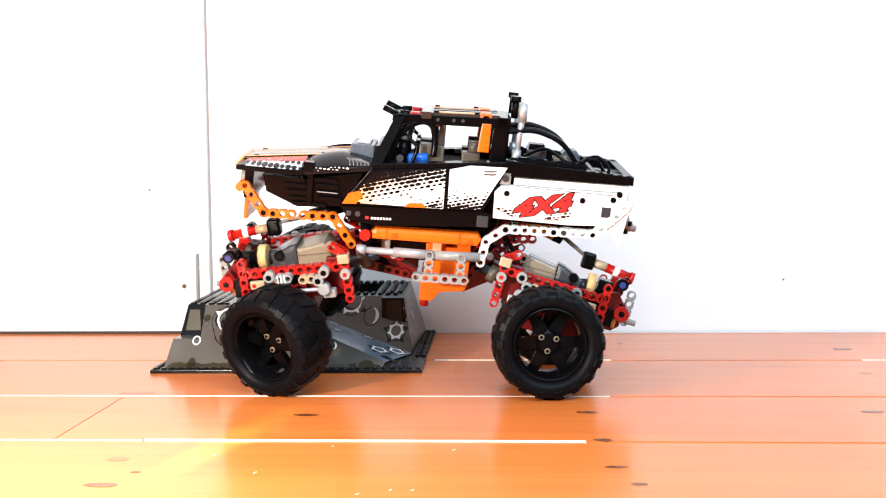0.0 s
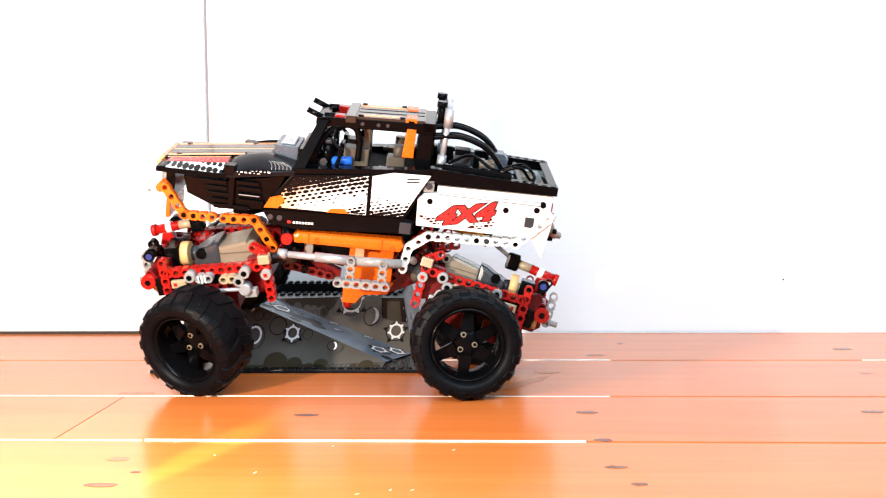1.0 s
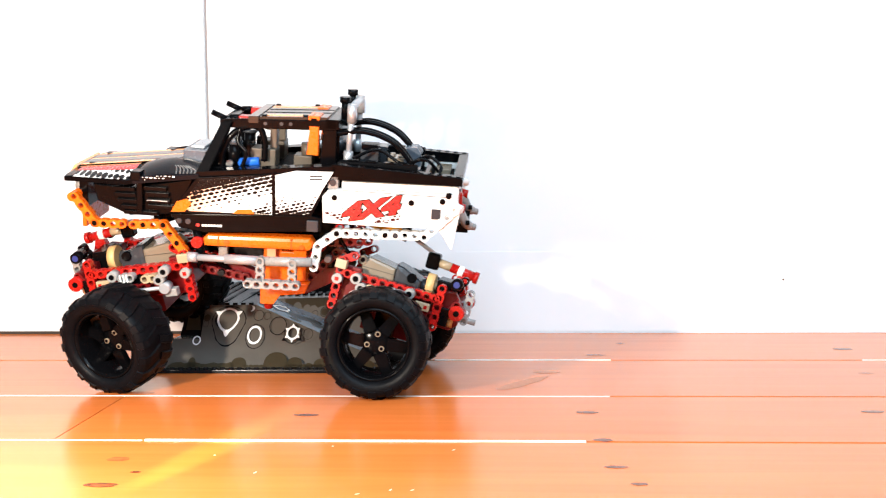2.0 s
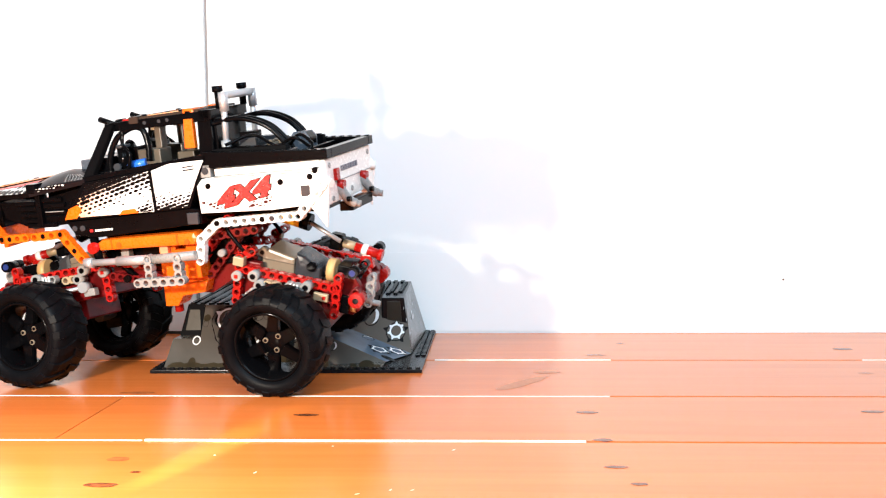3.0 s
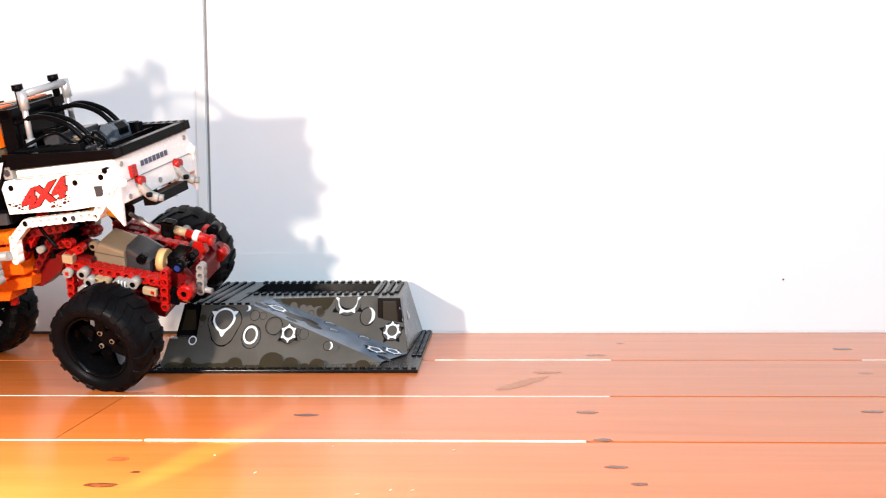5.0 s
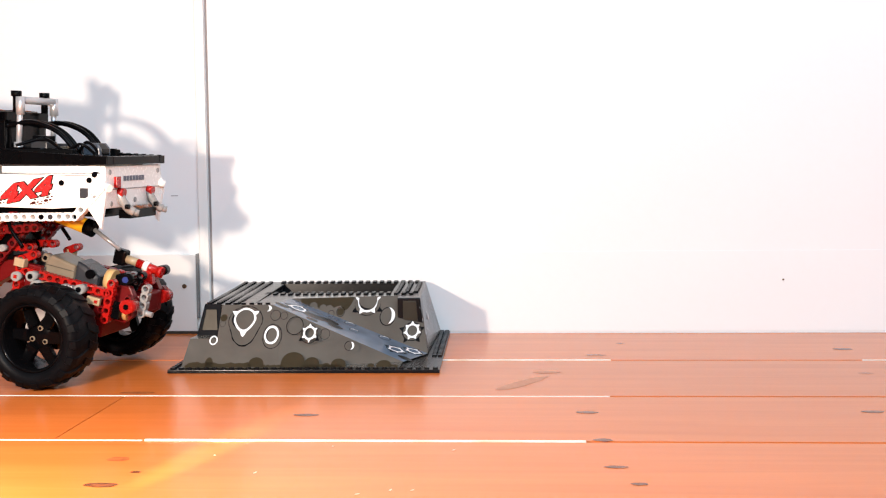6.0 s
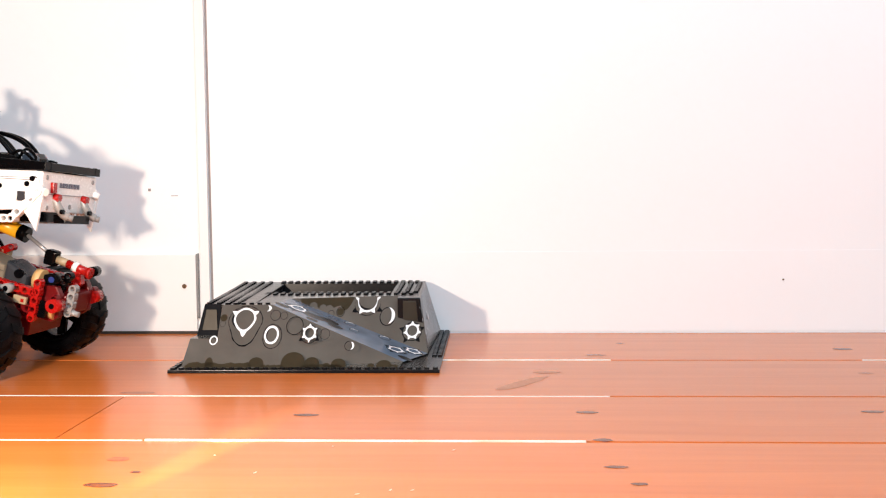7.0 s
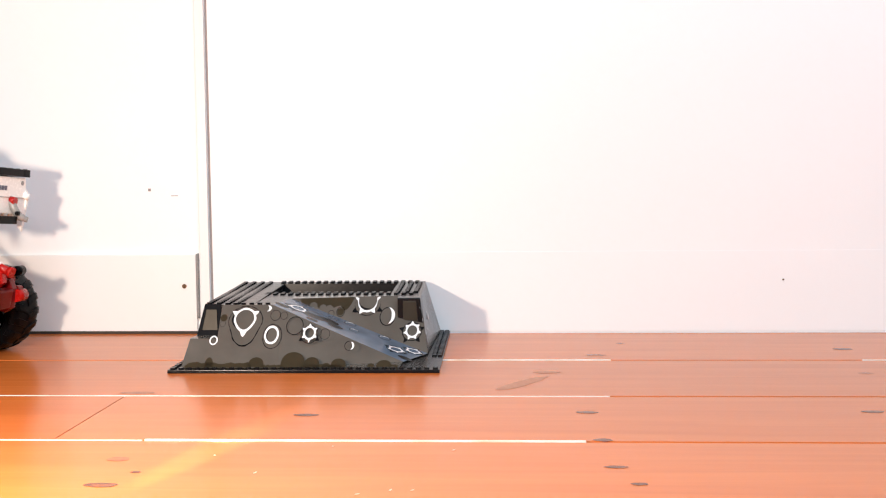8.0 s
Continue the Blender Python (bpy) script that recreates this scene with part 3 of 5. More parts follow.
blob("crater_outline", upper(0.03), 22.1, 6.3, 1.52, 1.62, M_PLATE_BLACK, 3, 0.82, (0.46, 1.04), 30)
blob("crater_ring", upper(0.05), 22.1, 6.55, 0.98, 1.22, M_PLATE_WHITE, 5, 1.0, (0.44, 1.06), 33)
blob("crater_shade", upper(0.03), 21.9, 6.6, 0.7, 0.96, M_PLATE_BLACK, 0, 1.0, (0.5, 0.86), 34)
blob("crater_outline", upper(0.03), 27.9, 3.0, 1.12, 1.24, M_PLATE_BLACK, 5, 0.85, seed=31)
blob("crater_ring", upper(0.05), 27.93, 3.1, 0.62, 0.84, M_PLATE_WHITE, 7, 0.95, seed=35)
blob("crater_shade", upper(0.03), 27.8, 3.15, 0.4, 0.6, M_PLATE_BLACK, 0, 0.95, (0.28, 0.72), 36)
blob("crescent", upper(0.05), 24.8, 4.9, 0.42, 0.84, M_PLATE_WHITE, 0, 1.1, (-0.25, 0.25), 4)
for i, (s, t, r) in enumerate(((18.77, 5.5, 0.52), (17.6, 5.3, 0.38), (24.7, 4.8, 0.98))):
    blob("bubble_outline", upper(0.03), s, t, r * 0.9, r, M_PLATE_BLACK, 0, 1.1, seed=40 + i)
# the dark sky of the upper wall, above a bumpy skyline
bm = bmesh.new()
sky_line = [(13.6, 7.14)] + [(14.0 + 0.43 * k, 6.05 + 0.28 * math.sin(k * 1.9) + 0.2 * math.sin(k * 0.9)) for k in range(15)] + [(20.4, 7.14)]
bm.faces.new([bm.verts.new(upper(0.02)(a, z)) for a, z in sky_line])
part("sky_print", finish(bm), M_PLATE_BROWN, plate)
for i, (s, t, r) in enumerate(((15.3, 6.2, 0.5), (16.5, 5.95, 0.45), (18.75, 5.5, 0.42))):
    blob("mound_print", upper(0.04), s, t, 0, r, M_PLATE if i < 2 else M_PLATE_BROWN, 0, 1.0, seed=50 + i)


def rp(lift):
    """Maps (along, across) in studs to the ramp."""
    return lambda s, t: (ramp_at(s / 17.8, t / 6.4) + Vector((0.36, 0.08, 0.93)) * lift) * U * MM


for i, (s, t, r, sp) in enumerate(((2.2, 3.1, 1.0, 3), (15.3, 3.0, 0.85, 5), (16.6, 5.0, 0.8, 5), (8.1, 5.6, 0.55, 0), (9.5, 3.6, 0.45, 0), (12.6, 5.6, 0.55, 0))):
    blob("crater_ring", rp(0.05), s, t, r * 0.74, r, M_PLATE_WHITE, sp, 1.0, seed=60 + i, arc=(0, 1) if i < 3 else (0.1, 0.6))
    blob("crater_outline", rp(0.03), s, t, r * 1.2, r * 1.35, M_PLATE_BLACK, 4 if sp else 0, 1.0, seed=70 + i)
for i, (s, t, r) in enumerate(((0.6, 1.6, 0.9), (4.6, 2.6, 1.5), (6.2, 3.2, 1.4), (7.6, 2.2, 1.0), (5.0, 1.0, 0.8), (17.3, 1.4, 0.9))):
    blob("mound_print", rp(0.02), s, t, 0, r, M_PLATE_BLACK if i else M_PLATE_BROWN, 0, 0.6, seed=80 + i)
end = on_plane((30.0, 10.7, 0.55), (0.3, 20.0, -0.05), (-1.2, 6.3, 6.65), -0.03)
rnd = random.Random(7)
for i in range(16):
    blob("speck_print", end, rnd.uniform(1.5, 16), rnd.uniform(1.5, 6.2), 0, rnd.uniform(0.12, 0.4), M_PLATE_WHITE, 0, 0.8, seed=90 + i)

# ---- the toy truck (millimetres; x backwards, y away from the camera's side, z up; origin on the ground under the wheelbase's middle)
truck = thing("toy_truck", "black, white and orange brick-built remote-control off-road truck with big black tyres", "toy truck")


def both(name, fn, material, label=""):
    """A part and its twin on the other side of the truck; fn takes the side, -1 or 1."""
    return [part(name, fn(s), material, truck, label) for s in (-1, 1)]


def side_slab(s, pts, y_in, y_out, bev=0.6):
    return prism(pts, min(s * y_in, s * y_out), max(s * y_in, s * y_out), bev)


# bonnet: sloping panels with stripes
def bonnet_z(x):
    return 182 + (x + 171) * 0.125


def bonnet_strip(x0, x1, y0, y1, lift, thick, bev=0.5):
    return slab([(x0, y0, bonnet_z(x0) + lift), (x1, y0, bonnet_z(x1) + lift), (x1, y1, bonnet_z(x1) + lift), (x0, y1, bonnet_z(x0) + lift)], thick, bev)


part("bonnet", bonnet_strip(-171, -78, -27, 27, 1.5, 5), M_BLACK, truck, "black bonnet with tan and peach stripes")
for y0, y1, m in ((-26.5, -20, M_PEACH), (-18.5, -3, M_STRIPE), (3, 18.5, M_STRIPE), (20, 26.5, M_PEACH), (-1.6, 1.6, M_PEACH)):
    part("bonnet_stripe", bonnet_strip(-169, -80, y0, y1, 2.0, 0.4, 0), m, truck)
part("bonnet_nose", slab([(-171, 30, 183), (-171, -30, 183), (-177, -28, 174), (-177, 28, 174)], 3), M_PEACH, truck, "peach striped nose")
for x, y in ((-160, -23), (-100, -23), (-160, 23), (-100, 23)):
    part("bonnet_pin", rod((x, y, bonnet_z(x)), (x, y, bonnet_z(x) + 2.8), 2.6), M_BLACK, truck)
part("radiator_block", box(-77, -56, -26, 26, 188, 204, 1), M_SENSOR, truck, "grey block behind the bonnet")
part("radiator_cap", box(-72, -60, -18, 18, 204, 206, 1), M_SILVER, truck)
part("grille", box(-168, -160, -36, 36, 148, 174, 1), M_BLACK, truck, "black front grille")
for z in (152, 158, 164, 170):
    part("grille_bar", box(-170, -167, -30, 30, z - 1.2, z + 1.2, 0.3), M_DGREY, truck)
both("headlight", lambda s: rod((-172, s * 28, 166), (-166, s * 28, 166), 6), M_GREY, "round clear headlight")

def hump(s, x0, x1, lift, n=14, inner=None, outer=None):
    """A curved fender shell from the bonnet's edge down to its outer lip; lift shapes its crown along x."""
    bm = bmesh.new()
    rows = []
    for i in range(n + 1):
        u = i / n
        x = x0 + (x1 - x0) * u
        zi, zo = inner(x) + lift(u), outer(x)
        row = []
        for k in range(9):
            w = k / 8
            y = 27 + 33 * w
            z = zi + (zo - zi) * w ** 1.8
            row.append(bm.verts.new((x * MM, s * y * MM, z * MM)))
        row.append(bm.verts.new((x * MM, s * 59 * MM, (zo - 4) * MM)))
        row.append(bm.verts.new((x * MM, s * 27 * MM, (zi - 6) * MM)))
        rows.append(row)
    for A, B in zip(rows, rows[1:]):
        for k in range(len(A)):
            f = bm.faces.new((A[k], A[(k + 1) % len(A)], B[(k + 1) % len(A)], B[k]))
            f.smooth = k < 8
    bm.faces.new(rows[0])
    bm.faces.new(rows[-1])
    return finish(bm)


def lip_z(x):
    return 180.0 + max(0.0, x + 120) * 0.15


def crown(u):
    return 4.0 * math.sin(math.pi * min(1.0, u * 1.1)) ** 0.8 if u < 0.91 else 0.0


both("fender", lambda s: hump(s, -172, -112, lambda u: 0.0, 8, lambda x: bonnet_z(x), lip_z), M_BLACK, "black sloping front fender")
both("fender_hump", lambda s: hump(s, -112, -54, crown, 14, lambda x: min(bonnet_z(x), 193.0), lip_z), M_DGLOSS, "glossy dark rounded fender hump")


def fender_sticker(s, x0, x1, w0, w1, lift):
    """A print that lies on the front fender, between two lines across it."""
    bm = bmesh.new()
    rows = []
    for i in range(7):
        x = x0 + (x1 - x0) * i / 6
        zi, zo = bonnet_z(x), lip_z(x)
        rows.append([bm.verts.new((x * MM, s * (27 + 33 * w + lift * w) * MM, (zi + (zo - zi) * w ** 1.8 + lift) * MM)) for w in [w0 + (w1 - w0) * k / 6 for k in range(7)]])
    for A, B in zip(rows, rows[1:]):
        for k in range(6):
            bm.faces.new((A[k], A[k + 1], B[k + 1], B[k]))
    return finish(bm)


both("fender_print", lambda s: fender_sticker(s, -164, -116, 0.50, 0.97, 0.3), M_FEND)
both("fender_flash", lambda s: fender_sticker(s, -166, -114, 0.10, 0.50, 0.45), M_REDPRINT)
both("fender_stripe", lambda s: fender_sticker(s, -169, -114, 0.0, 0.10, 0.4), M_PEACH)
both("fender_latch", lambda s: box(-114, -105, min(s * 46, s * 60), max(s * 46, s * 60), 180, 188.5, 1), M_BLACK, "black fender latch")
both("fender_print", lambda s: side_slab(s, [(-104, 184.2), (-103, 181.4), (-74, 185.5), (-76, 188)], 60.1, 60.5, 0), M_FEND2)


def ribs(s):
    bm = bmesh.new()
    for i in range(6):
        x = -74 + i * 3.2
        hose([(x - 4 - i, s * 46, 193.6), (x - 1, s * 53, 192.4 - i * 0.1), (x, s * 58.4, 188.8 + i * 0.35)], 0.35, 5, 4, bm)
    return bm


both("fender_vent", ribs, M_GREY, "row of pale vent marks")
both("engine_side", lambda s: side_slab(s, [(-150, 173), (-146, 158), (-118, 147), (-76, 151), (-62, 183), (-118, 171)], 30, 50), M_BLACK, "black slatted engine side")


def slats(s):
    bm = bmesh.new()
    for x0, x1, z in ((-132, -112, 171), (-130, -111, 166), (-128, -109, 160.5), (-125, -107, 155), (-104, -84, 173), (-103, -82, 168), (-102, -81, 162), (-101, -79, 157), (-122, -92, 150.5)):
        box(x0, x1, min(s * 50, s * 54), max(s * 50, s * 54), z - 1.8, z + 1.8, 0.5, bm)
    return bm


both("engine_slats", slats, M_BLACK, "raised black slats")
both("engine_post", lambda s: box(-110, -105, min(s * 50, s * 55), max(s * 50, s * 55), 150, 178, 0.6), M_BLACK)
# thin grey bar paints a highlight along one slat
both("slat_glint", lambda s: box(-101, -83, min(s * 53, s * 54.4), max(s * 53, s * 54.4), 162.2, 163.0, 0.2), M_GREY)
# orange front bumper beams with holes
for s in (-1, 1):
    part("bumper_beam", beam(-163, 163, -145.5, 140.5, s * 58, 4), M_ORANGE, truck, "orange holed bumper beam")
    part("bumper_beam", beam(-145.5, 140.5, -121, 141.2, s * 58, 4), M_ORANGE, truck)
    part("fender_beam", beam(-111.5, 141.4, -85, 143, s * 58, 4), M_ORANGE, truck, "orange holed fender beam")
    part("fender_beam", beam(-85, 143, -67, 120, s * 58, 4), M_ORANGE, truck)
    for x, z in ((-145.5, 140.5), (-137.3, 140.7), (-102.7, 141.9), (-85, 143), (-73, 127.7)):
        part("beam_pin", rod((x, s * 55, z), (x, s * 61.5, z), 2.2), M_BLACK, truck)
part("bumper_bar", rod((-169, -52, 160), (-169, 52, 160), 4), M_ORANGE, truck, "orange cross bar")
part("bumper_plate", box(-168, -164, -30, 30, 128, 150, 1), M_ORANGE, truck)

# doors with halftone print
both("door", lambda s: side_slab(s, [(-80, 154), (-56, 187), (63, 201), (44, 160)], 48, 60), M_BLACK, "black cab door with a white halftone print")
both("door_print", lambda s: side_slab(s, [(-72, 157), (-62, 172), (-53, 185), (9, 194), (10, 159)], 60, 60.5, 0), M_HALF)
both("door_print", lambda s: side_slab(s, [(13.5, 160), (12.8, 181), (52, 182), (45, 168), (41, 161)], 60, 60.5, 0), M_HALF2)
both("door_print", lambda s: side_slab(s, [(12.8, 181), (12.5, 194), (30, 199), (62, 200.2), (52, 182)], 60, 60.5, 0), M_HALF3)
both("door_flash", lambda s: side_slab(s, [(-78, 155.5), (-73, 165), (-64, 168), (-60, 164), (-66, 156.4)], 60.2, 60.8, 0), M_ORANGE)
both("door_print", lambda s: side_slab(s, [(-9, 158.9), (-4, 164), (9, 171), (9.4, 159.2)], 60.5, 60.8, 0), M_HALF2)
both("door_flash", lambda s: side_slab(s, [(-24, 157.6), (-20, 161.5), (-8, 162.5), (-5, 158.6)], 60.5, 60.9, 0), M_ORANGE)
both("door_seam", lambda s: side_slab(s, [(10.3, 158.6), (9.2, 195.6), (12.2, 196), (13.2, 158.8)], 60, 60.7, 0), M_BLACK)
both("door_handle", lambda s: side_slab(s, [(42, 194.4), (42, 195.6), (53, 196.6), (53, 195.4)], 60.4, 61.2, 0.2), M_DGREY)
both("door_handle", lambda s: side_slab(s, [(42, 191.8), (42, 193), (53, 194), (53, 192.8)], 60.4, 61.2, 0.2), M_DGREY)
both("door_rail", lambda s: side_slab(s, [(-57, 187), (-57, 192), (64, 205), (64, 200.6)], 44, 58), M_BLACK, "black upper door rail")
both("sill", lambda s: side_slab(s, [(-80, 153), (-72, 141), (-50, 138), (52, 146), (52, 158), (44, 159.4)], 46, 57), M_BLACK, "black lower sill")
# the small maker's mark on the sill, as plain bars
both("sill_mark", lambda s: box(-57, -54, min(s * 57, s * 57.5), max(s * 57, s * 57.5), 143.2, 145.6, 0), M_REDPRINT)
for i in range(7):
    both("sill_mark", lambda s: box(-52 + i * 2.6, -50.2 + i * 2.6, min(s * 57, s * 57.5), max(s * 57, s * 57.5), 143.4 + i * 0.12, 145.3 + i * 0.12, 0), M_WHITE)

# white load-bed sides
both("bed_side", lambda s: side_slab(s, [(54, 155), (53, 178), (58, 184), (68, 185), (166, 187), (168, 180), (160, 158), (120, 155)], 50, 60, 1.0), M_WHITE, "white load-bed side with a red print")
both("bed_side_top", lambda s: side_slab(s, [(69, 185.6), (69, 191.5), (164, 193.6), (164, 187.4)], 48, 56), M_WHITE)
both("bed_side_print", lambda s: side_slab(s, [(55, 164), (58, 169), (78, 171), (84, 160), (70, 158)], 60, 60.4, 0), M_PANEL)
both("bed_side_print", lambda s: side_slab(s, [(98, 157.5), (104, 168), (126, 174), (128, 167), (114, 159)], 60, 60.4, 0), M_PANEL)


def lettering(s, off=0.0011, ext=0.0004, sink=0.0):
    cu = bpy.data.curves.new("lettering", "FONT")
    cu.body, cu.size, cu.extrude, cu.shear, cu.offset = "4X4", 0.0198, ext, 0.36, off
    tmp = bpy.data.objects.new("lettering", cu)
    me = bpy.data.meshes.new_from_object(tmp)
    bm = bmesh.new()
    bm.from_mesh(me)
    bpy.data.objects.remove(tmp)
    m = Matrix(((1, 0, 0, 0), (0, 0, -1, 0), (0, 1, 0, 0), (0, 0, 0, 1)))
    if s > 0:
        m = pose(0, 0, 0, 0, 0, 180) @ m
    x = 71 if s < 0 else 120
    bm.transform(Matrix.Translation((x * MM, s * (60.8 - sink) * MM, (158.5 if s < 0 else 169.5) * MM)) @ m @ Matrix.Rotation(0.21, 4, "Z") @ Matrix.Diagonal((1.42, 1, 1, 1)))
    return bm


both("lettering", lettering, M_REDPRINT, "red slanted 4X4 lettering")
both("lettering_outline", lambda s: lettering(s, 0.0018, 0.0002, 0.3), M_OUTLINE)
for x, z in ((63.5, 178), (129.5, 178), (156, 181)):
    both("panel_pin", lambda s: rod((x, s * 58, z), (x, s * 60.9, z), 2.5), M_BLACK)
both("panel_slot", lambda s: box(147, 155, min(s * 60, s * 60.8), max(s * 60, s * 60.8), 165, 174, 0.3), M_DGREY)
both("hinge_block", lambda s: box(57, 66, min(s * 50, s * 58), max(s * 50, s * 58), 185, 196, 0.6), M_GREY, "grey hinge block")
both("hinge_pin", lambda s: rod((61.5, s * 56, 190.5), (61.5, s * 58.8, 190.5), 3), M_DGREY)
# white fender beams
for s in (-1, 1):
    part("wheelarch_beam", beam(47, 114, 50, 133, s * 56, 3), M_WHITE, truck, "white holed wheel-arch beam")
    part("wheelarch_beam", beam(50, 133, 66, 145.6, s * 54, 3), M_WHITE, truck)
    part("wheelarch_beam", beam(66, 145.6, 142, 148.6, s * 54, 10), M_WHITE, truck)
    part("wheelarch_beam", beam(142, 148.5, 167, 174, s * 58, 5), M_WHITE, truck)
    part("corner_flap", prism([(150, 160), (168, 182), (172, 176), (166, 138), (158, 150)], s * 57 - 2, s * 57 + 2, 0.6), M_WHITE, truck, "white rear corner flap")
    for x in (66, 108, 117, 142):
        z = 145.5 + (x - 62) * 0.0375
        part("beam_pin", rod((x, s * 51, z), (x, s * 58.4, z), 2.3), M_BLACK if x != 117 else M_DGREY, truck)

# black bed rails and tailgate
both("bed_rail", lambda s: side_slab(s, [(60, 192.5), (60, 206.5), (78, 205.5), (172, 202), (172, 194.5)], 47, 58), M_BLACK, "black bed rail")
part("bed_rail", box(164, 172, -46.9, 46.9, 194.5, 202, 0.8), M_BLACK, truck)
part("bed_rail", box(138, 142, -46.9, 46.9, 196, 201, 0.6), M_BLACK, truck)


def stud_line(spots, r=2.4, hgt=1.8):
    bm = bmesh.new()
    for x, y, z in spots:
        rod((x, y, z), (x, y, z + hgt), r, 10, bm)
    return bm


both("rail_studs", lambda s: stud_line([(128 + i * 8, s * 54, 202.9 - i * 0.28) for i in range(6)], 2.3, 1.2), M_BLACK, "row of black studs")
both("bed_liner", lambda s: box(64, 132, min(s * 38, s * 46), max(s * 38, s * 46), 186, 207, 1), M_MATTE, "black inner bed wall")
for s in (-1, 1):
    for x in (76, 92, 108, 124):
        part("liner_tab", box(x - 5, x + 5, min(s * 38, s * 45), max(s * 38, s * 45), 207, 210 - 0.02 * x, 0.8), M_BLACK, truck)
part("bed_floor", box(62, 160, -48, 48, 178, 188, 0), M_MATTE, truck, "black bed floor")
part("tailgate", box(164, 169, -56, 56, 156, 193.5, 1.2), M_WHITE, truck, "white tailgate with lamp arms")
for i in range(7):
    part("tailgate_mark", box(168.8, 169.5, -22 + i * 6, -17.6 + i * 6, 179.6, 184.2, 0), M_BLUEPRINT, truck)
for y in (-31, 27):
    part("lamp_arm", hose([(167, y, 170), (170, y, 167), (173, y + 1, 161), (176, y + 4, 155), (180, y + 7, 152)], 4.0, 12, 5), M_GREY, truck, "light grey curved rear lamp arm")
    part("rear_lamp", rod((168.5, y, 170), (174.5, y, 169), 4.2), M_RED, truck, "red round rear lamp")
    part("lamp_cap", rod((178, y + 6, 152.5), (184, y + 9, 151), 3.0), M_GREY, truck)
    part("lamp_pin", rod((176, y - 1, 157), (179.5, y - 1, 157), 2.2), M_BLACK, truck)
part("tail_block", box(168.8, 172, -40, -32, 174, 184, 0.6), M_RED, truck, "red square reflector")
part("tail_seam", box(168.9, 169.5, -54, 54, 172.4, 173.2, 0), M_GREY, truck)
for y, z in ((-48, 188), (48, 188), (0, 162), (-46, 160)):
    part("tail_pin", rod((168.6, y, z), (169.8, y, z), 2.3), M_GREY, truck)
part("tow_bar", box(166, 178, -26, 26, 146, 154, 0.8), M_BLACK, truck, "black rear tow bar")
both("tail_hook", lambda s: rod((166, s * 53, 176), (173, s * 56, 174), 3.6), M_WHITE, "white corner hook")

# roof, pillars and roll bar
both("roof_rail", lambda s: side_slab(s, [(-39, 227.5), (-37, 235.5), (60, 240), (60, 231)], 29, 36), M_BLACK, "black roof rail")
part("roof_cross", box(-42, -32, -36, 36, 228.5, 234.8, 0.8), M_BLACK, truck)
part("roof_cross", box(50, 62, -36, 36, 232, 240.5, 0.8), M_BLACK, truck)
part("roof_cross", slab([(-17, -37, 239.2), (-8, -37, 239.6), (-8, 37, 239.6), (-17, 37, 239.2)], 6), M_STRIPE, truck)


def roof_strip(x0, x1, y0, y1, lift, thick, bev=0.4):
    z = lambda x: 238.5 + x * 0.05 + lift
    return slab([(x0, y0, z(x0)), (x1, y0, z(x1)), (x1, y1, z(x1)), (x0, y1, z(x0))], thick, bev)


part("roof_panel", roof_strip(-8, 52, -34, 34, 0.8, 4), M_STRIPE, truck, "dark brown roof panel with peach stripes")
for y in (-24, 24):
    part("roof_stripe", roof_strip(-7, 34, y - 4, y + 4, 1.2, 0.4, 0), M_PEACH, truck)
    part("roof_stripe", roof_strip(-7, 51, y * 0.35 - 1, y * 0.35 + 1, 1.2, 0.4, 0), M_BLACK, truck)
    part("roof_clip", box(-27, -18, y - 6, y + 6, 231, 237.6, 1), M_RED, truck, "red roof clip")
    part("roof_clip", box(35, 45, y - 11, y + 11, 234, 242.6, 1), M_ORANGE, truck, "orange roof clip")
    part("roof_clip_slot", box(37.5, 42.5, y - 12, y + 12, 237.5, 240.6, 0.4), M_BLACK, truck)
    part("roof_tube", rod((-36, y, 234.6), (-27, y, 235), 3.2), M_BLACK, truck)
for x, y in ((-4, -31), (32, -31), (-4, 31), (32, 31)):
    part("roof_pin", rod((x, y, 238), (x, y, 241 + 0.05 * x), 2.4), M_BLACK, truck)
for y in (-27, 27):
    part("roof_horn", rod((-37, y, 233.5), (-51, y, 239), 2.6), M_BLACK, truck, "black roof horn")
both("front_pillar", lambda s: slab([(-57, s * 52, 188), (-46, s * 52, 190), (-30, s * 35, 232), (-39, s * 35, 231)], 6 * s), M_MATTE, "black windscreen pillar")
both("cage_arch", lambda s: hose([(-40, s * 38, 190), (-39, s * 37, 206), (-31, s * 35, 222), (-17, s * 33, 230), (-7, s * 33, 228), (-3, s * 33, 216), (-3, s * 34, 200)], 2.9), M_BLACK, "black roll-cage arch")
both("dash_cable", lambda s: hose([(-24, s * 36, 228), (-25, s * 38, 216), (-18, s * 40, 208), (-20, s * 40, 198), (-24, s * 40, 190)], 1.8), M_BLACK)
both("rear_pillar", lambda s: side_slab(s, [(46, 196), (48, 238), (60, 238), (60, 196)], 27, 35), M_BLACK, "black rear pillar")
both("pillar_clip", lambda s: side_slab(s, [(35, 209), (37, 234), (45, 234), (45, 209)], 33, 39), M_ORANGE, "orange pillar clip")
part("cab_back", box(52, 62, -29, 29, 192, 233, 1), M_BLACK, truck)
both("roll_bar", lambda s: rod((70, s * 30, 203), (72, s * 29, 251), 2.6), M_SILVER, "silver roll bar")
both("roll_bar_joint", lambda s: rod((70, s * 30, 202), (70, s * 30, 213), 4), M_SILVER)
both("roll_bar_joint", lambda s: rod((72, s * 29, 238), (72, s * 29, 254), 4), M_SILVER)
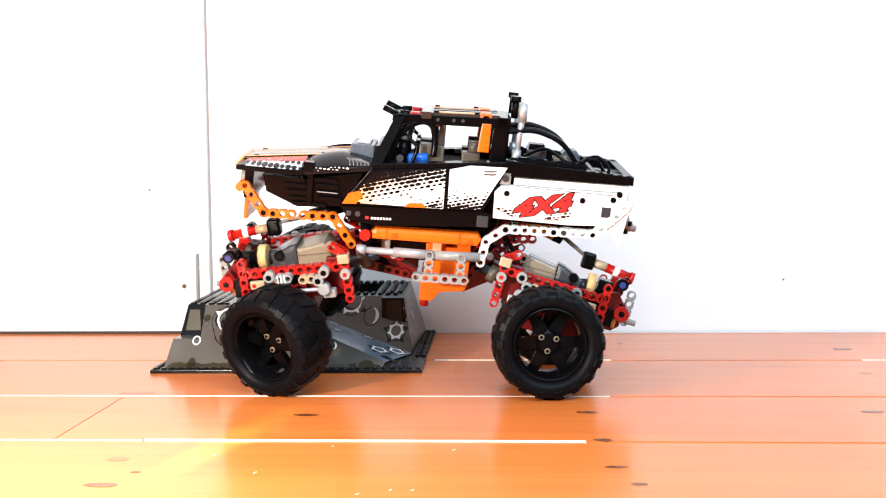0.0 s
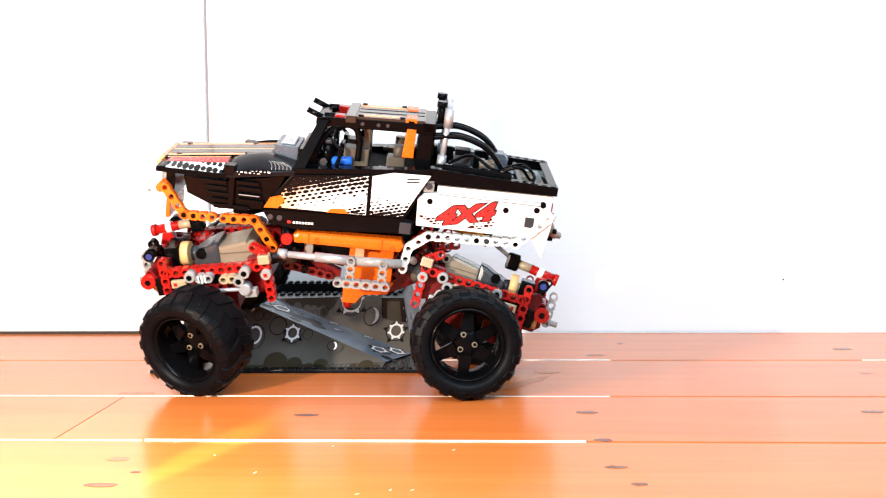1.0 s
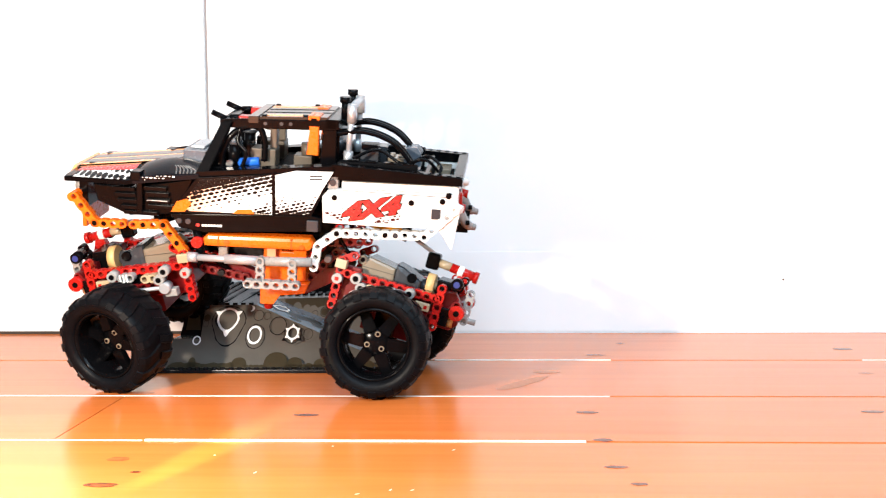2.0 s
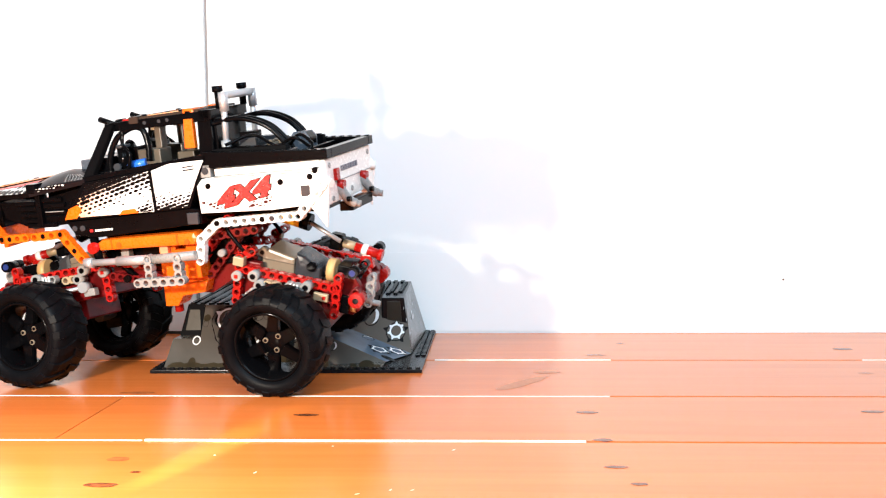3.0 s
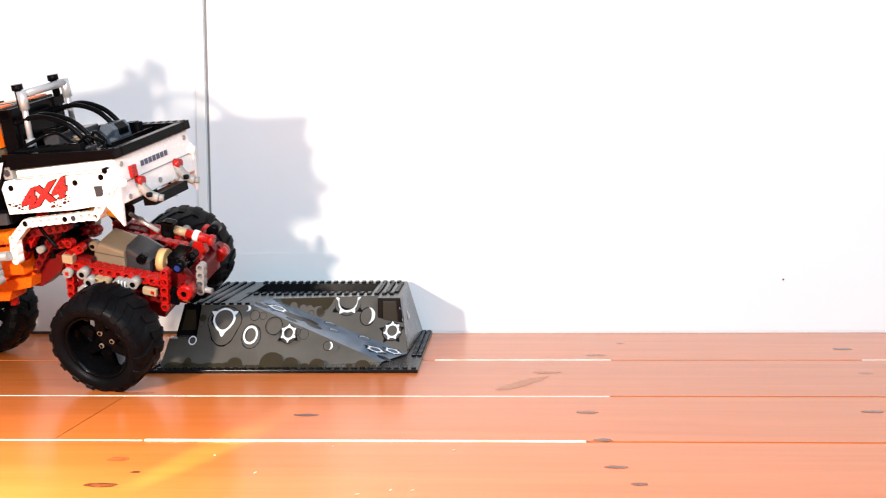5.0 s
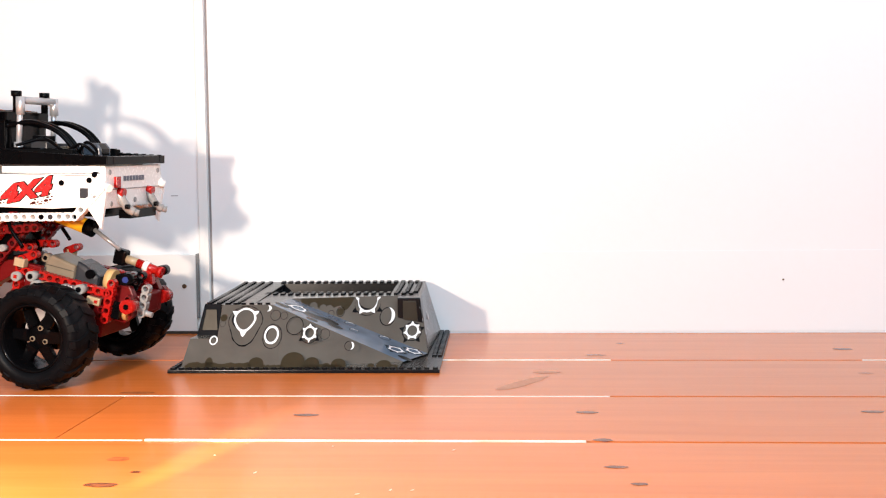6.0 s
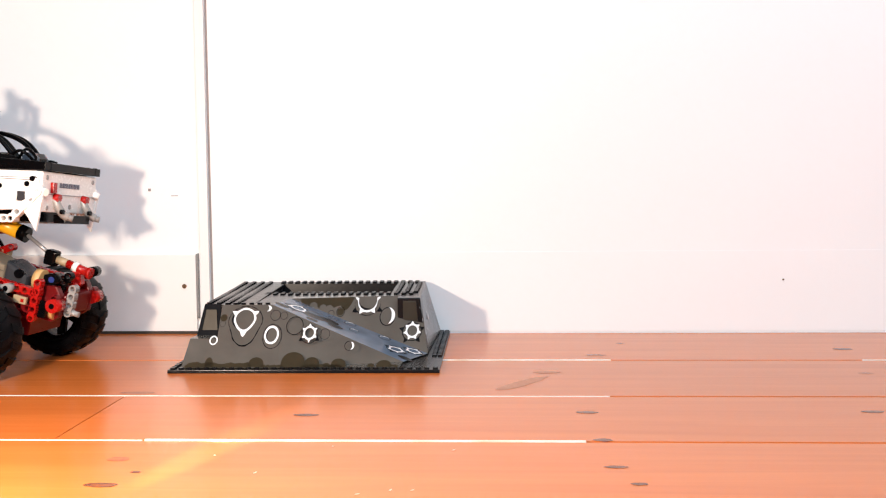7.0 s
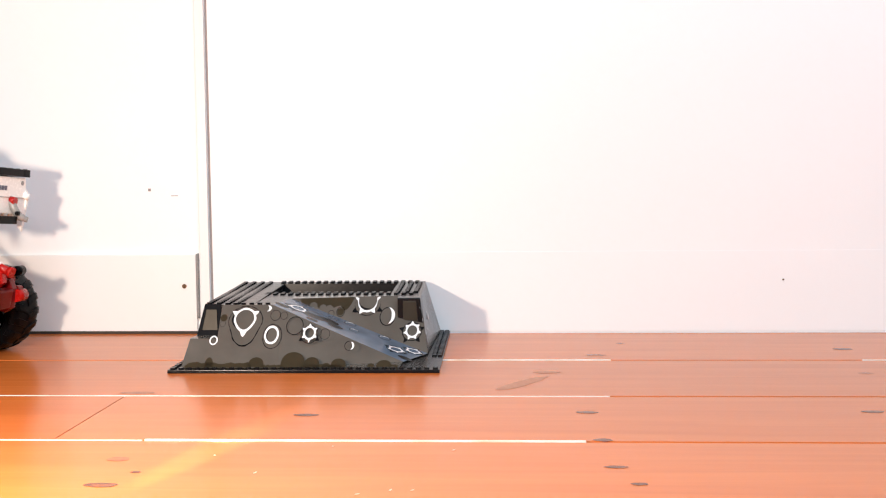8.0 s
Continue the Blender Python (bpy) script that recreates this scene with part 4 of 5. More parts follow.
part("roll_bar", rod((72, -29, 251), (72, 29, 251), 3.4), M_SILVER, truck)
both("roof_lamp", lambda s: rod((65, s * 24, 240), (65, s * 24, 256), 3.2), M_BLACK, "black roof lamp")
both("roof_lamp_top", lambda s: rod((65, s * 24, 254.5), (65, s * 24, 259.5), 4.8), M_BLACK)
# cab inside
part("dashboard", box(-54, -40, -40, 40, 188, 206, 1), M_BLACK, truck)
bm = bmesh.new()
bmesh.ops.create_uvsphere(bm, u_segments=14, v_segments=8, radius=0.001)
for v in bm.verts:
    v.co = Vector((-30, -18, 208)) * MM + Vector((v.co.x * 4, v.co.y * 11, v.co.z * 11))
part("steering_wheel", finish(bm, True), M_BLACK, truck)
for y in (-20, 20):
    part("seat_block", box(-16, 6, y - 10, y + 10, 194, 210, 1), M_BROWNGREY, truck, "brown-grey seat block")
    part("seat_post", box(0, 6, y - 5, y + 5, 210, 228, 0.8), M_BROWNGREY, truck)
    part("seat_block", box(22, 38, y - 9, y + 9, 196, 206, 1), M_BROWNGREY, truck)
    part("seat_knob", rod((32, y, 204), (32, y, 216), 5), M_BROWNGREY, truck)
for s in (-1, 1):
    part("dash_post", rod((-30, s * 30, 192), (-30, s * 30, 213), 5.5), M_BLACK, truck)
    part("dash_post_cap", rod((-30, s * 30, 213), (-30, s * 30, 216), 7), M_DGREY, truck)
    part("dash_pin", rod((-32, s * 36, 197), (-32, s * 41, 197), 3.2), M_DGREY, truck)
    part("seat_post", rod((-1, s * 20, 226), (-1, s * 20, 233), 4.2), M_TAN, truck)
    part("seat_side", box(-20, -16, s * 20 - 9, s * 20 + 9, 194, 213, 0.8), M_BLACK, truck)
part("blue_axle_pin", rod((-26, -30, 196.5), (-8, -30, 198.5), 4), M_BLUE, truck, "blue plastic pin")
part("cab_floor", box(-56, 60, -46, 46, 186, 194, 0), M_MATTE, truck)
# cables and bricks in the bed
for s, y in ((-1, -30), (-1, -20), (1, 20), (1, 30)):
    part("cable", hose([(60, y, 228), (84, y, 231), (108, y * 0.95, 223), (124, y * 0.9, 206), (130, y * 0.85, 192)], 2.3), M_BLACK, truck, "thick black cable")
part("cable", hose([(76, -44, 210), (96, -30, 216), (118, -34, 206), (138, -40, 212), (150, -30, 200)], 1.5), M_BLACK, truck)
part("cable", hose([(124, -20, 204), (140, -34, 214), (152, -38, 206), (148, -44, 198)], 1.5), M_BLACK, truck)
part("receiver_box", box(80, 96, -26, -8, 188, 214, 1.2), M_DGREY, truck, "dark grey receiver box")
part("receiver_box", box(82, 100, 6, 26, 188, 212, 1.2), M_DGREY, truck)
part("receiver_lens", box(81, 95, -25, -9, 214, 219, 0.8), M_BLACK, truck)
part("connector_block", box(104, 118, -22, -2, 188, 208, 1), M_MOTOR, truck, "beige stepped connector block")
part("connector_studs", stud_line([(107, -17, 208), (115, -17, 208), (107, -7, 208), (115, -7, 208)]), M_MOTOR, truck)
part("infrared_sensor", prism([(114, 188), (114, 209), (117, 213), (127, 213), (131, 208), (131, 188)], 6, 28, 1.4), M_SENSOR, truck, "grey infrared sensor box with a bluish reflection in its colour")
part("sensor_window", prism([(127.4, 212.6), (131.6, 207.6), (131.6, 202), (127.4, 206)], 10, 24, 0.4), M_BLACK, truck)
part("plug", box(122, 134, -40, -26, 190, 203, 1), M_DGREY, truck, "grey cable plug")
part("bed_block", box(144, 158, -40, -14, 186, 194, 1), M_MOTOR, truck)
part("bed_block", box(144, 158, 12, 40, 186, 194, 1), M_MOTOR, truck)
part("print_tag", box(112, 118, -38.6, -37.9, 196, 201, 0), M_BLUE, truck)
# under the cab: orange pods, battery, pipes, steps
both("side_pod", lambda s: side_slab(s, [(-50, 126), (-51, 133), (-47, 136), (43, 139), (46, 134), (43, 128)], 40, 58, 3.2), M_ORANGE, "orange side pod")
both("red_axle_end", lambda s: rod((-56, s * 40, 129), (-56, s * 60, 129), 5), M_RED)
part("battery_box", box(-2, 38, -30, 30, 88, 130, 2), M_ORANGE, truck, "orange battery box under the chassis")
both("battery_block", lambda s: side_slab(s, [(0, 96), (0, 128), (16, 130), (16, 122), (26, 122), (26, 130), (38, 130), (38, 96)], 30, 44, 1), M_ORANGE)
both("battery_foot", lambda s: side_slab(s, [(-4, 70), (-4, 88), (40, 92), (36, 82), (14, 79), (8, 70)], 14, 38, 1), M_ORANGE)
part("red_peg", rod((1, -24, 62), (1, -24, 72), 4), M_RED, truck)
for s in (-1, 1):
    part("side_pipe", rod((-60, s * 64, 117), (8, s * 64, 118), 3.0), M_SILVER, truck, "silver side pipe")
    part("side_pipe", rod((4, s * 64, 118), (46, s * 64, 120), 4.2), M_GREY, truck)
    part("pipe_sleeve", rod((-30, s * 64, 117.6), (2, s * 64, 118), 4.2, 18), M_SILVER, truck, "thick silver pipe sleeve")
    part("pipe_end", rod((-62, s * 64, 117), (-54, s * 64, 117), 4.4, 18), M_SILVER, truck)
    part("step_beam", beam(-8, 99, 34, 100, s * 70, 6), M_GREY, truck, "light grey holed step beam")
    for x in (2, 30):
        part("step_post", beam(x, 104, x, 119, s * 66, 3), M_GREY, truck)
part("chassis", box(-62, 60, -26, 26, 104, 146, 1.5), M_BLACK, truck, "black chassis core")
part("chassis_rail", box(-120, 150, -20, 20, 146, 186, 1), M_BLACK, truck)
both("chassis_arm", lambda s: side_slab(s, [(-58, 92), (-58, 108), (-34, 106), (-8, 96), (-8, 86)], 18, 28), M_DRED, "dark red chassis arm")
both("belly_pan", lambda s: side_slab(s, [(10, 80), (36, 78), (62, 92), (70, 104), (62, 108), (34, 94)], 6, 24, 1), M_DRED, "dark red belly pan")
for s in (-1, 1):
    part("trailing_beam", beam(40, 96, 84, 144, s * 27, 9), M_DRED, truck, "dark red holed trailing beam")
    part("trailing_beam", beam(34, 108, 66, 146, s * 34, 7), M_RED, truck, "red holed trailing beam")
    part("trailing_beam", beam(52, 132, 92, 136, s * 38, 6), M_DRED, truck)
    part("cross_beam", beam(44, 116, 76, 116, s * 20, 5), M_RED, truck)
    part("link_rod", rod((34, s * 14, 92), (74, s * 12, 100), 3.4), M_BLACK, truck, "black link rod")
    part("link_ball", rod((70, s * 8, 99), (70, s * 18, 99), 5), M_DGREY, truck)
    part("front_beam", beam(-62, 112, -24, 108, s * 32, 6), M_RED, truck, "red holed front beam")
    part("front_beam", beam(-56, 98, -18, 92, s * 30, 6), M_DRED, truck)
    part("front_strut", rod((-60, s * 30, 120), (-34, s * 30, 96), 3), M_BLACK, truck)
    for x, z in ((-46, 110), (-30, 109), (-40, 96), (56, 116), (68, 131), (44, 118)):
        part("frame_pin", rod((x, s * 30, z), (x, s * 38, z), 3.2, 16), M_GREY if x in (-30, 56) else M_BLACK, truck)
    part("pod_bracket", box(-42, -34, s * 34 - 4, s * 34 + 4, 112, 126, 0.8), M_GREY, truck)
    part("pod_bracket", box(4, 12, s * 46 - 4, s * 46 + 4, 118, 128, 0.8), M_PINK, truck)
    part("pod_seam", box(-38, -36.6, min(s * 57.6, s * 58.3), max(s * 57.6, s * 58.3), 127, 136, 0), M_DORANGE, truck)
    part("pod_seam", box(26, 27.4, min(s * 57.6, s * 58.3), max(s * 57.6, s * 58.3), 128.6, 138, 0), M_DORANGE, truck)
    for x in (-30, 36):
        part("pod_clip", rod((x, s * 57, 131), (x, s * 59, 131), 2.4), M_DORANGE, truck)
# shock absorbers from the body to the axles' ends
for s in (0.53,):
    part("shock_body", rod((78, s * 15, 148), (118, s * 15, 134), 7.5), M_YELLOW, truck, "yellow shock absorber")
    part("shock_cap", rod((116, s * 15, 135), (124, s * 15, 132), 8), M_BLACK, truck)
    part("shock_rod", rod((124, s * 15, 132), (150, s * 15, 114), 2), M_SILVER, truck)
    part("shock_rod", rod((-84, s * 15, 138), (-140, s * 15, 120), 2), M_SILVER, truck)
    part("shock_body", rod((-80, s * 15, 142), (-112, s * 15, 129), 6), M_BLACK, truck)


# small pins and pieces along the body
for s in (-1, 1):
    for x, z in ((-2, 233.4), (12, 234), (20, 234.4)):
        part("rail_hole", rod((x, s * 35.6, z), (x, s * 36.3, z), 1.6), M_DGREY, truck)
    for x in (-72, -64):
        part("sill_pin", rod((x, s * 54, 147), (x, s * 58, 147), 2.4), M_DGREY, truck)
    part("seat_stud", box(16, 24, min(s * 42, s * 46), max(s * 42, s * 46), 196, 200, 0.6), M_GREY, truck)
    part("arch_bracket", box(40, 50, min(s * 50, s * 60), max(s * 50, s * 60), 146, 156, 0.8), M_DGREY, truck)
    part("rear_hinge", rod((161, s * 56, 186), (161, s * 60.6, 186), 2.6), M_BLACK, truck)
    part("rear_hinge", rod((161, s * 56, 166), (161, s * 60.6, 166), 2.0), M_GREY, truck)
    part("panel_seam", box(70, 160, min(s * 60, s * 60.25), max(s * 60, s * 60.25), 184.6, 185.1, 0), M_DGREY, truck)
    part("black_strut", rod((-58, s * 52, 140), (-52, s * 56, 112), 4), M_BLACK, truck, "black strut behind the fender beam")
    part("dark_hose", hose([(64, s * 40, 142), (70, s * 42, 132), (80, s * 42, 118)], 1.8), M_BLACK, truck)

# ---- axles: origin at the middle between the hubs, x towards the bumper end
def axle(name, f, tilt, label):
    """f: 1 for the rear axle, -1 for the front one, which faces the other way. tilt: how far its frame leans down at the bumper end."""
    root = part(name, box(-26, 30, -30, 30, 20, 52, 1.2), M_DRED, truck, label)
    me = root.data

    drop = -0.023 if f > 0 else -0.018

    def add(nm, bm, material, lab=""):
        if nm not in ("half_shaft", "hub_carrier"):
            bm.transform(Matrix.Translation((0.003 if f > 0 else -0.006, 0, drop)))
        bm.transform(pose(0, 0, 0, 0, tilt, 0))
        if f < 0:
            bm.transform(pose(0, 0, 0, 0, 0, 180))
        return part(nm, bm, material, root, lab)

    me.transform(Matrix.Translation((0, 0, drop)))
    me.transform(pose(0, 0, 0, 0, tilt, 0))
    if f < 0:
        me.transform(pose(0, 0, 0, 0, 0, 180))
    for s in (-1, 1):
        add("side_beam", beam(-48, 66, 32, 66, s * 44, 11), M_RED, "red holed axle beam")
        add("side_beam", beam(-30, 50, 30, 50, s * 44, 8), M_DRED)
        add("end_beam", beam(-55, 36, -55, 76, s * 44, 6), M_RED, "red upright holed beam")
        add("end_beam", beam(-55, 76, -46, 82, s * 40, 2), M_RED)
        add("end_plate", prism([(-52, 40), (-52, 72), (-38, 72), (-36, 46)], s * 36 - 4, s * 36 + 3, 1), M_DRED)
        add("corner_block", box(-60, -50, s * 46 - 4, s * 46 + 4, 69, 77, 0.8), M_TAN)
        add("corner_pin", rod((-55, s * 44, 60), (-55, s * 52, 60), 4.4, 18), M_GREY, "grey bush with a red axle")
        add("corner_axle", box(-56.6, -53.4, s * 52 - 0.6, s * 52 + 0.6, 58.4, 61.6, 0), M_RED)
        for x, z in ((-38, 65), (10, 65), (-32, 58)):
            add("axle_pin", rod((x, s * 46, z), (x, s * 57, z), 4.6, 18), M_GREY, "grey round connector pin")
            add("axle_pin_hole", rod((x, s * 56.9, z), (x, s * 57.4, z), 2.5), M_BLACK)
        add("pin_block", beam(-6, 62, 2, 62, s * 52, 2), M_GREY, "grey ribbed connector block")
        for k in range(3):
            add("pin_rib", box(-4 + k * 3, -3 + k * 3, s * 56 - 0.7, s * 56 + 0.7, 59, 66, 0), M_WHITE)
        add("link_block", beam(-26, 59, -18, 59, s * 50, 2), M_TAN)
        add("tan_block", box(16, 29, s * 49 - 2, s * 49 + 2, 53.5, 60.5, 0.8), M_TAN, "tan connector with a cross hole")
        add("cross_hole", box(24, 27, s * 51 - 0.4, s * 51 + 0.4, 55.5, 58.5, 0), M_RED)
        add("steering_rod", rod((-36, s * 54, 50), (2, s * 54, 49.5), 1.8), M_SILVER, "thin silver steering rod")
        add("ball_joint", rod((-36, s * 58, 50), (-36, s * 48, 50), 4.8, 18), M_SILVER, "silver ball joint")
        add("joint_clamp", box(-45, -34, s * 50 - 4, s * 50 + 4, 41, 48, 1), M_GREY)
        add("hub_carrier", box(-9, 9, min(s * 56, s * 68), max(s * 56, s * 68), -14, 34, 1.5), M_BLACK)
        add("half_shaft", rod((0, s * 30, 0), (0, s * 80, 0), 5), M_DGREY)
        add("bumper_beam", beam(35, 42, 35, 76, s * 44, 5), M_RED, "red upright holed beam")
        add("bumper_beam", beam(40, 48, 50, 64, s * 37, 3), M_DRED)
        add("bumper_bracket", prism([(34, 40), (34, 72), (46, 74), (52, 66), (54, 46), (48, 40)], s * 28 - 4, s * 28 + 4, 1), M_DRED)
        add("bumper_clip", box(38, 46, s * 41 - 2, s * 41 + 2, 44, 60, 0.8), M_BLACK)
        add("corner_lug", rod((52, s * 30, 58), (52, s * 45, 58), 6.5, 18), M_RED, "round red bumper lug")
        add("corner_lug_hole", rod((52, s * 44.9, 58), (52, s * 45.4, 58), 2.6), M_BLACK)
        add("black_shim", box(-14, 6, min(s * 40, s * 46), max(s * 40, s * 46), 53, 61, 0.6), M_BLACK)
        add("red_block", box(-2, 14, min(s * 40, s * 49), max(s * 40, s * 49), 40, 47, 0.8), M_RED)
        add("blue_pin", rod((46, s * 30, 82), (46, s * 44, 82), 5, 18), M_BLACK, "black bush with a blue pin")
        add("blue_pin_end", rod((46, s * 43.9, 82), (46, s * 44.6, 82), 2.8), M_NAVY)
    # the drive motor lies along the axle's middle, its pulley towards the bumper
    n = -1 if f > 0 else 1
    yc = n * 12
    add("motor", prism([(-41, 56), (-41, 76), (-36, 83), (-11, 79), (-10, 56)], yc - 17, yc + 17, 2.6), M_MOTOR, "beige-grey drive motor")
    add("motor_front", prism([(-11, 58), (-11, 83), (-4, 81.5), (6, 77), (13, 74), (13, 60)], yc - 16, yc + 16, 4), M_DGREY, "dark grey rounded gear head")
    add("motor_lug", rod((-41, yc + n * 10, 79), (-41, yc + n * 18, 79), 4.0, 18), M_MOTOR)
    add("motor_lug_hole", rod((-41, yc + n * 17.9, 79), (-41, yc + n * 18.5, 79), 2.0), M_BLACK)
    add("motor_knob", rod((5, yc + n * 12, 75), (5, yc + n * 19, 75), 4.2, 18), M_BLACK)
    add("motor_seam", box(-40, -11, yc + n * 17 - 0.3, yc + n * 17 + 0.3, 73, 73.8, 0), M_BROWNGREY)
    add("motor_shaft", rod((12, yc, 68), (19, yc, 70), 6.5, 18), M_DGREY)
    add("pulley", rod((18, yc + n * 6, 72), (25, yc + n * 6, 72.4), 10.5, 24), M_CREAM, "cream pulley disc")
    add("pulley_hub", rod((24, yc + n * 6, 72.4), (30, yc + n * 6, 72.6), 4, 18), M_TAN)
    add("axle_case", box(-48, 34, -39, 39, 38, 61, 2), M_DRED)
    add("top_beam", beam(-44, 62, 28, 62, n * 34, 10), M_RED)
    add("top_beam", beam(-44, 64, 28, 64, n * -26, 10), M_RED)
    add("cross_beam", beam(-40, 65, -24, 65, n * -36, 3), M_DRED)
    add("gear_block", box(27, 40, min(n * -2, n * 24), max(n * -2, n * 24), 60, 80, 1), M_BLACK, "black gear block")
    add("gear_wheel", rod((30, n * -20, 66), (36, n * -20, 66), 8, 20), M_DGREY)
    add("brace", beam(30, 62, 48, 72, n * 4, 3), M_RED)
    for x, yy in ((-30, -30), (-6, -31), (14, -32), (-18, -24)):
        add("deck_pin", rod((x, n * yy, 60), (x, n * yy, 66), 3.2, 14), M_GREY if x < 0 else M_BLACK)
    add("shock_sleeve", rod((20, n * -8, 90), (33, n * -8, 89), 4.0), M_TAN)
    add("shock_foot", rod((32, n * -8, 89), (56, n * -8, 86), 4.2, 18), M_RED, "red shock absorber foot")
    add("shock_collar", rod((39, n * -8, 88.2), (44, n * -8, 87.5), 5.2, 18), M_WHITE)
    add("shock_end", rod((54, n * -8, 86.2), (58, n * -8, 85.8), 5.4, 18), M_RED)
    add("shock_eye", box(9, 21, n * -8 - 6, n * -8 + 6, 83, 98, 2.4), M_BLACK)
    add("top_bracket", prism([(36, 70), (40, 84), (48, 85), (52, 74), (46, 66)], n * -8 - 4, n * -8 + 4, 1), M_RED)
    add("bracket_arm", beam(40, 62, 50, 84, n * 18, 4), M_BLACK)
    add("bumper", box(44, 54, -24, 24, 46, 66, 2), M_DRED, "dark red bumper block")
    add("bumper_grey_beam", beam(58, 50, 58, 74, n * 20, 4), M_GREY, "light grey upright beam")
    add("pulley", rod((46, n * 30, 50), (50, n * 30, 50), 7.5, 20), M_CREAM)
    add("bumper_peg", rod((54, n * 20, 51), (68, n * 20, 51), 2.6), M_GREY)
    add("drive_shaft", rod((-46, 0, 52), (-76, 0, 58), 5), M_DGREY)
    add("shaft_joint", rod((-60, 0, 54), (-68, 0, 56), 8, 16), M_BROWNGREY)
    return root


front_axle = axle("front_axle", -1, 9, "dark red front axle casing")
rear_axle = axle("rear_axle", 1, 13, "dark red rear axle casing")

# ---- wheels: outer face towards -y
R_TYRE = 46.5


def lathe(profile, seg, bm=None, closed=False):
    out = bm or bmesh.new()
    rings = [[out.verts.new((r * math.cos(k * math.tau / seg) * MM, y * MM, r * math.sin(k * math.tau / seg) * MM)) for k in range(seg)] for y, r in profile]
    pairs = list(zip(rings, rings[1:])) + ([(rings[-1], rings[0])] if closed else [])
    for A, B in pairs:
        for k in range(seg):
            out.faces.new((A[k], A[(k + 1) % seg], B[(k + 1) % seg], B[k])).smooth = True
    return out


def make_wheel():
    bm = lathe([(-17, 31), (-19, 29.5), (-18.5, 28.2), (-15, 27.2), (-2, 25.5), (14, 25.5), (17, 27.5), (17, 31)], 48)
    rim_ob = part("wheel", finish(bm), M_BLACK, truck, "black spoked rim with a chunky tyre")
    prof = [(-16, 29.8), (-19.5, 31), (-21.5, 33.5), (-22.3, 37), (-21.5, 40.5), (-19, 43.2), (-14, 44.4), (0, 44.8),
            (14, 44.4), (19, 43.2), (21.5, 40.5), (22.3, 37), (21.5, 33.5), (19.5, 31), (16, 29.8)]
    bm = lathe(prof, 64)
    part("tyre", finish(bm), M_RUBBER, rim_ob, "black rubber tyre")
    # tread: two staggered rows of slanting lugs that wrap over the shoulder
    bm = bmesh.new()
    n = 18
    for side in (-1, 1):
        for k in range(n):
            t0 = (k + (0.5 if side > 0 else 0)) * math.tau / n
            rows = []
            for y, r, sk, h in ((0.5, 44.2, 0.10, 1.9), (8, 44.2, 0.03, 2.1), (15, 43.6, -0.02, 2.2), (19.5, 42.0, -0.03, 2.0), (22.0, 38.2, -0.03, 0.9)):
                ring = []
                for dt, up_ in ((-0.095, 0), (-0.075, 1), (0.075, 1), (0.095, 0)):
                    t = t0 + sk + dt
                    rr = r + up_ * h
                    yy = side * (y + (0.9 * up_ if y > 18 else 0))
                    ring.append(bm.verts.new((rr * math.cos(t) * MM, yy * MM, rr * math.sin(t) * MM)))
                rows.append(ring)
            for A, B in zip(rows, rows[1:]):
                for j in range(3):
                    bm.faces.new((A[j], A[j + 1], B[j + 1], B[j]))
            bm.faces.new(rows[0])
            bm.faces.new(rows[-1])
    part("tread", finish(bm), M_RUBBER, rim_ob, "raised rubber tread lugs")
    bm = lathe([(-4, 0.01), (-4, 10.5), (-2.5, 12), (8, 12), (8, 0.01)], 28)
    part("hub", finish(bm), M_BLACK, rim_ob)
    for k in range(6):
        bm = slab([(9, -1.5, -5.6), (26.5, 1.5, -4.2), (26.5, 1.5, 4.2), (9, -1.5, 5.6)], -6, 0.8)
        bm.transform(Matrix.Rotation(k * math.tau / 6, 4, "Y"))
        part("spoke", bm, M_BLACK, rim_ob)
    for k in range(3):
        t = k * math.tau / 3 + 0.4
        c = (7.2 * math.cos(t), 7.2 * math.sin(t))
        bm = bmesh.new()
        rod((c[0], -3.5, c[1]), (c[0], -5.2, c[1]), 2.3, 14, bm)
        part("hub_pin", bm, M_MOTOR, rim_ob)
        part("hub_pin_hole", rod((c[0], -5.1, c[1]), (c[0], -5.6, c[1]), 1.5), M_BLACK, rim_ob)
    return rim_ob


wheels = [make_wheel()]
for _ in range(3):
    wheels.append(copy_thing(wheels[0], Matrix.Identity(4)))


# ---- motion: every table is (seconds, values...), read smoothly in between
# body: x, y, z of its frame, then its roll, pitch and yaw
BODY = [
    (0.0, -0.1142, 1.0791, 0.0097, 7.65, 6.08, 3.40), (0.5, -0.1462, 1.0772, 0.0124, 10.91, 7.10, 4.60),
    (1.0, -0.1860, 1.0768, 0.0130, 12.00, 7.38, 4.90), (1.5, -0.2201, 1.0775, 0.0130, 12.66, 6.99, 4.46),
    (3.0, -0.3146, 1.0560, 0.0038, 7.16, -2.78, -12.61), (3.5, -0.3465, 1.0641, 0.0062, 9.76, -3.80, -14.75),
    (4.0, -0.3884, 1.0759, 0.0094, 12.52, -4.33, -17.17), (4.5, -0.4259, 1.0738, 0.0110, 12.99, -4.00, -17.06),
    (5.0, -0.4638, 1.0709, 0.0134, 13.94, -3.64, -17.70), (6.5, -0.5852, 1.0853, 0.0063, -3.90, 3.50, -4.66),
    (7.0, -0.6296, 1.0986, 0.0063, -3.90, 3.50, -4.86), (7.5, -0.6689, 1.1112, 0.0063, -3.90, 3.50, -5.29),
    (8.0, -0.7118, 1.1229, 0.0063, -3.70, 3.60, -5.66)]
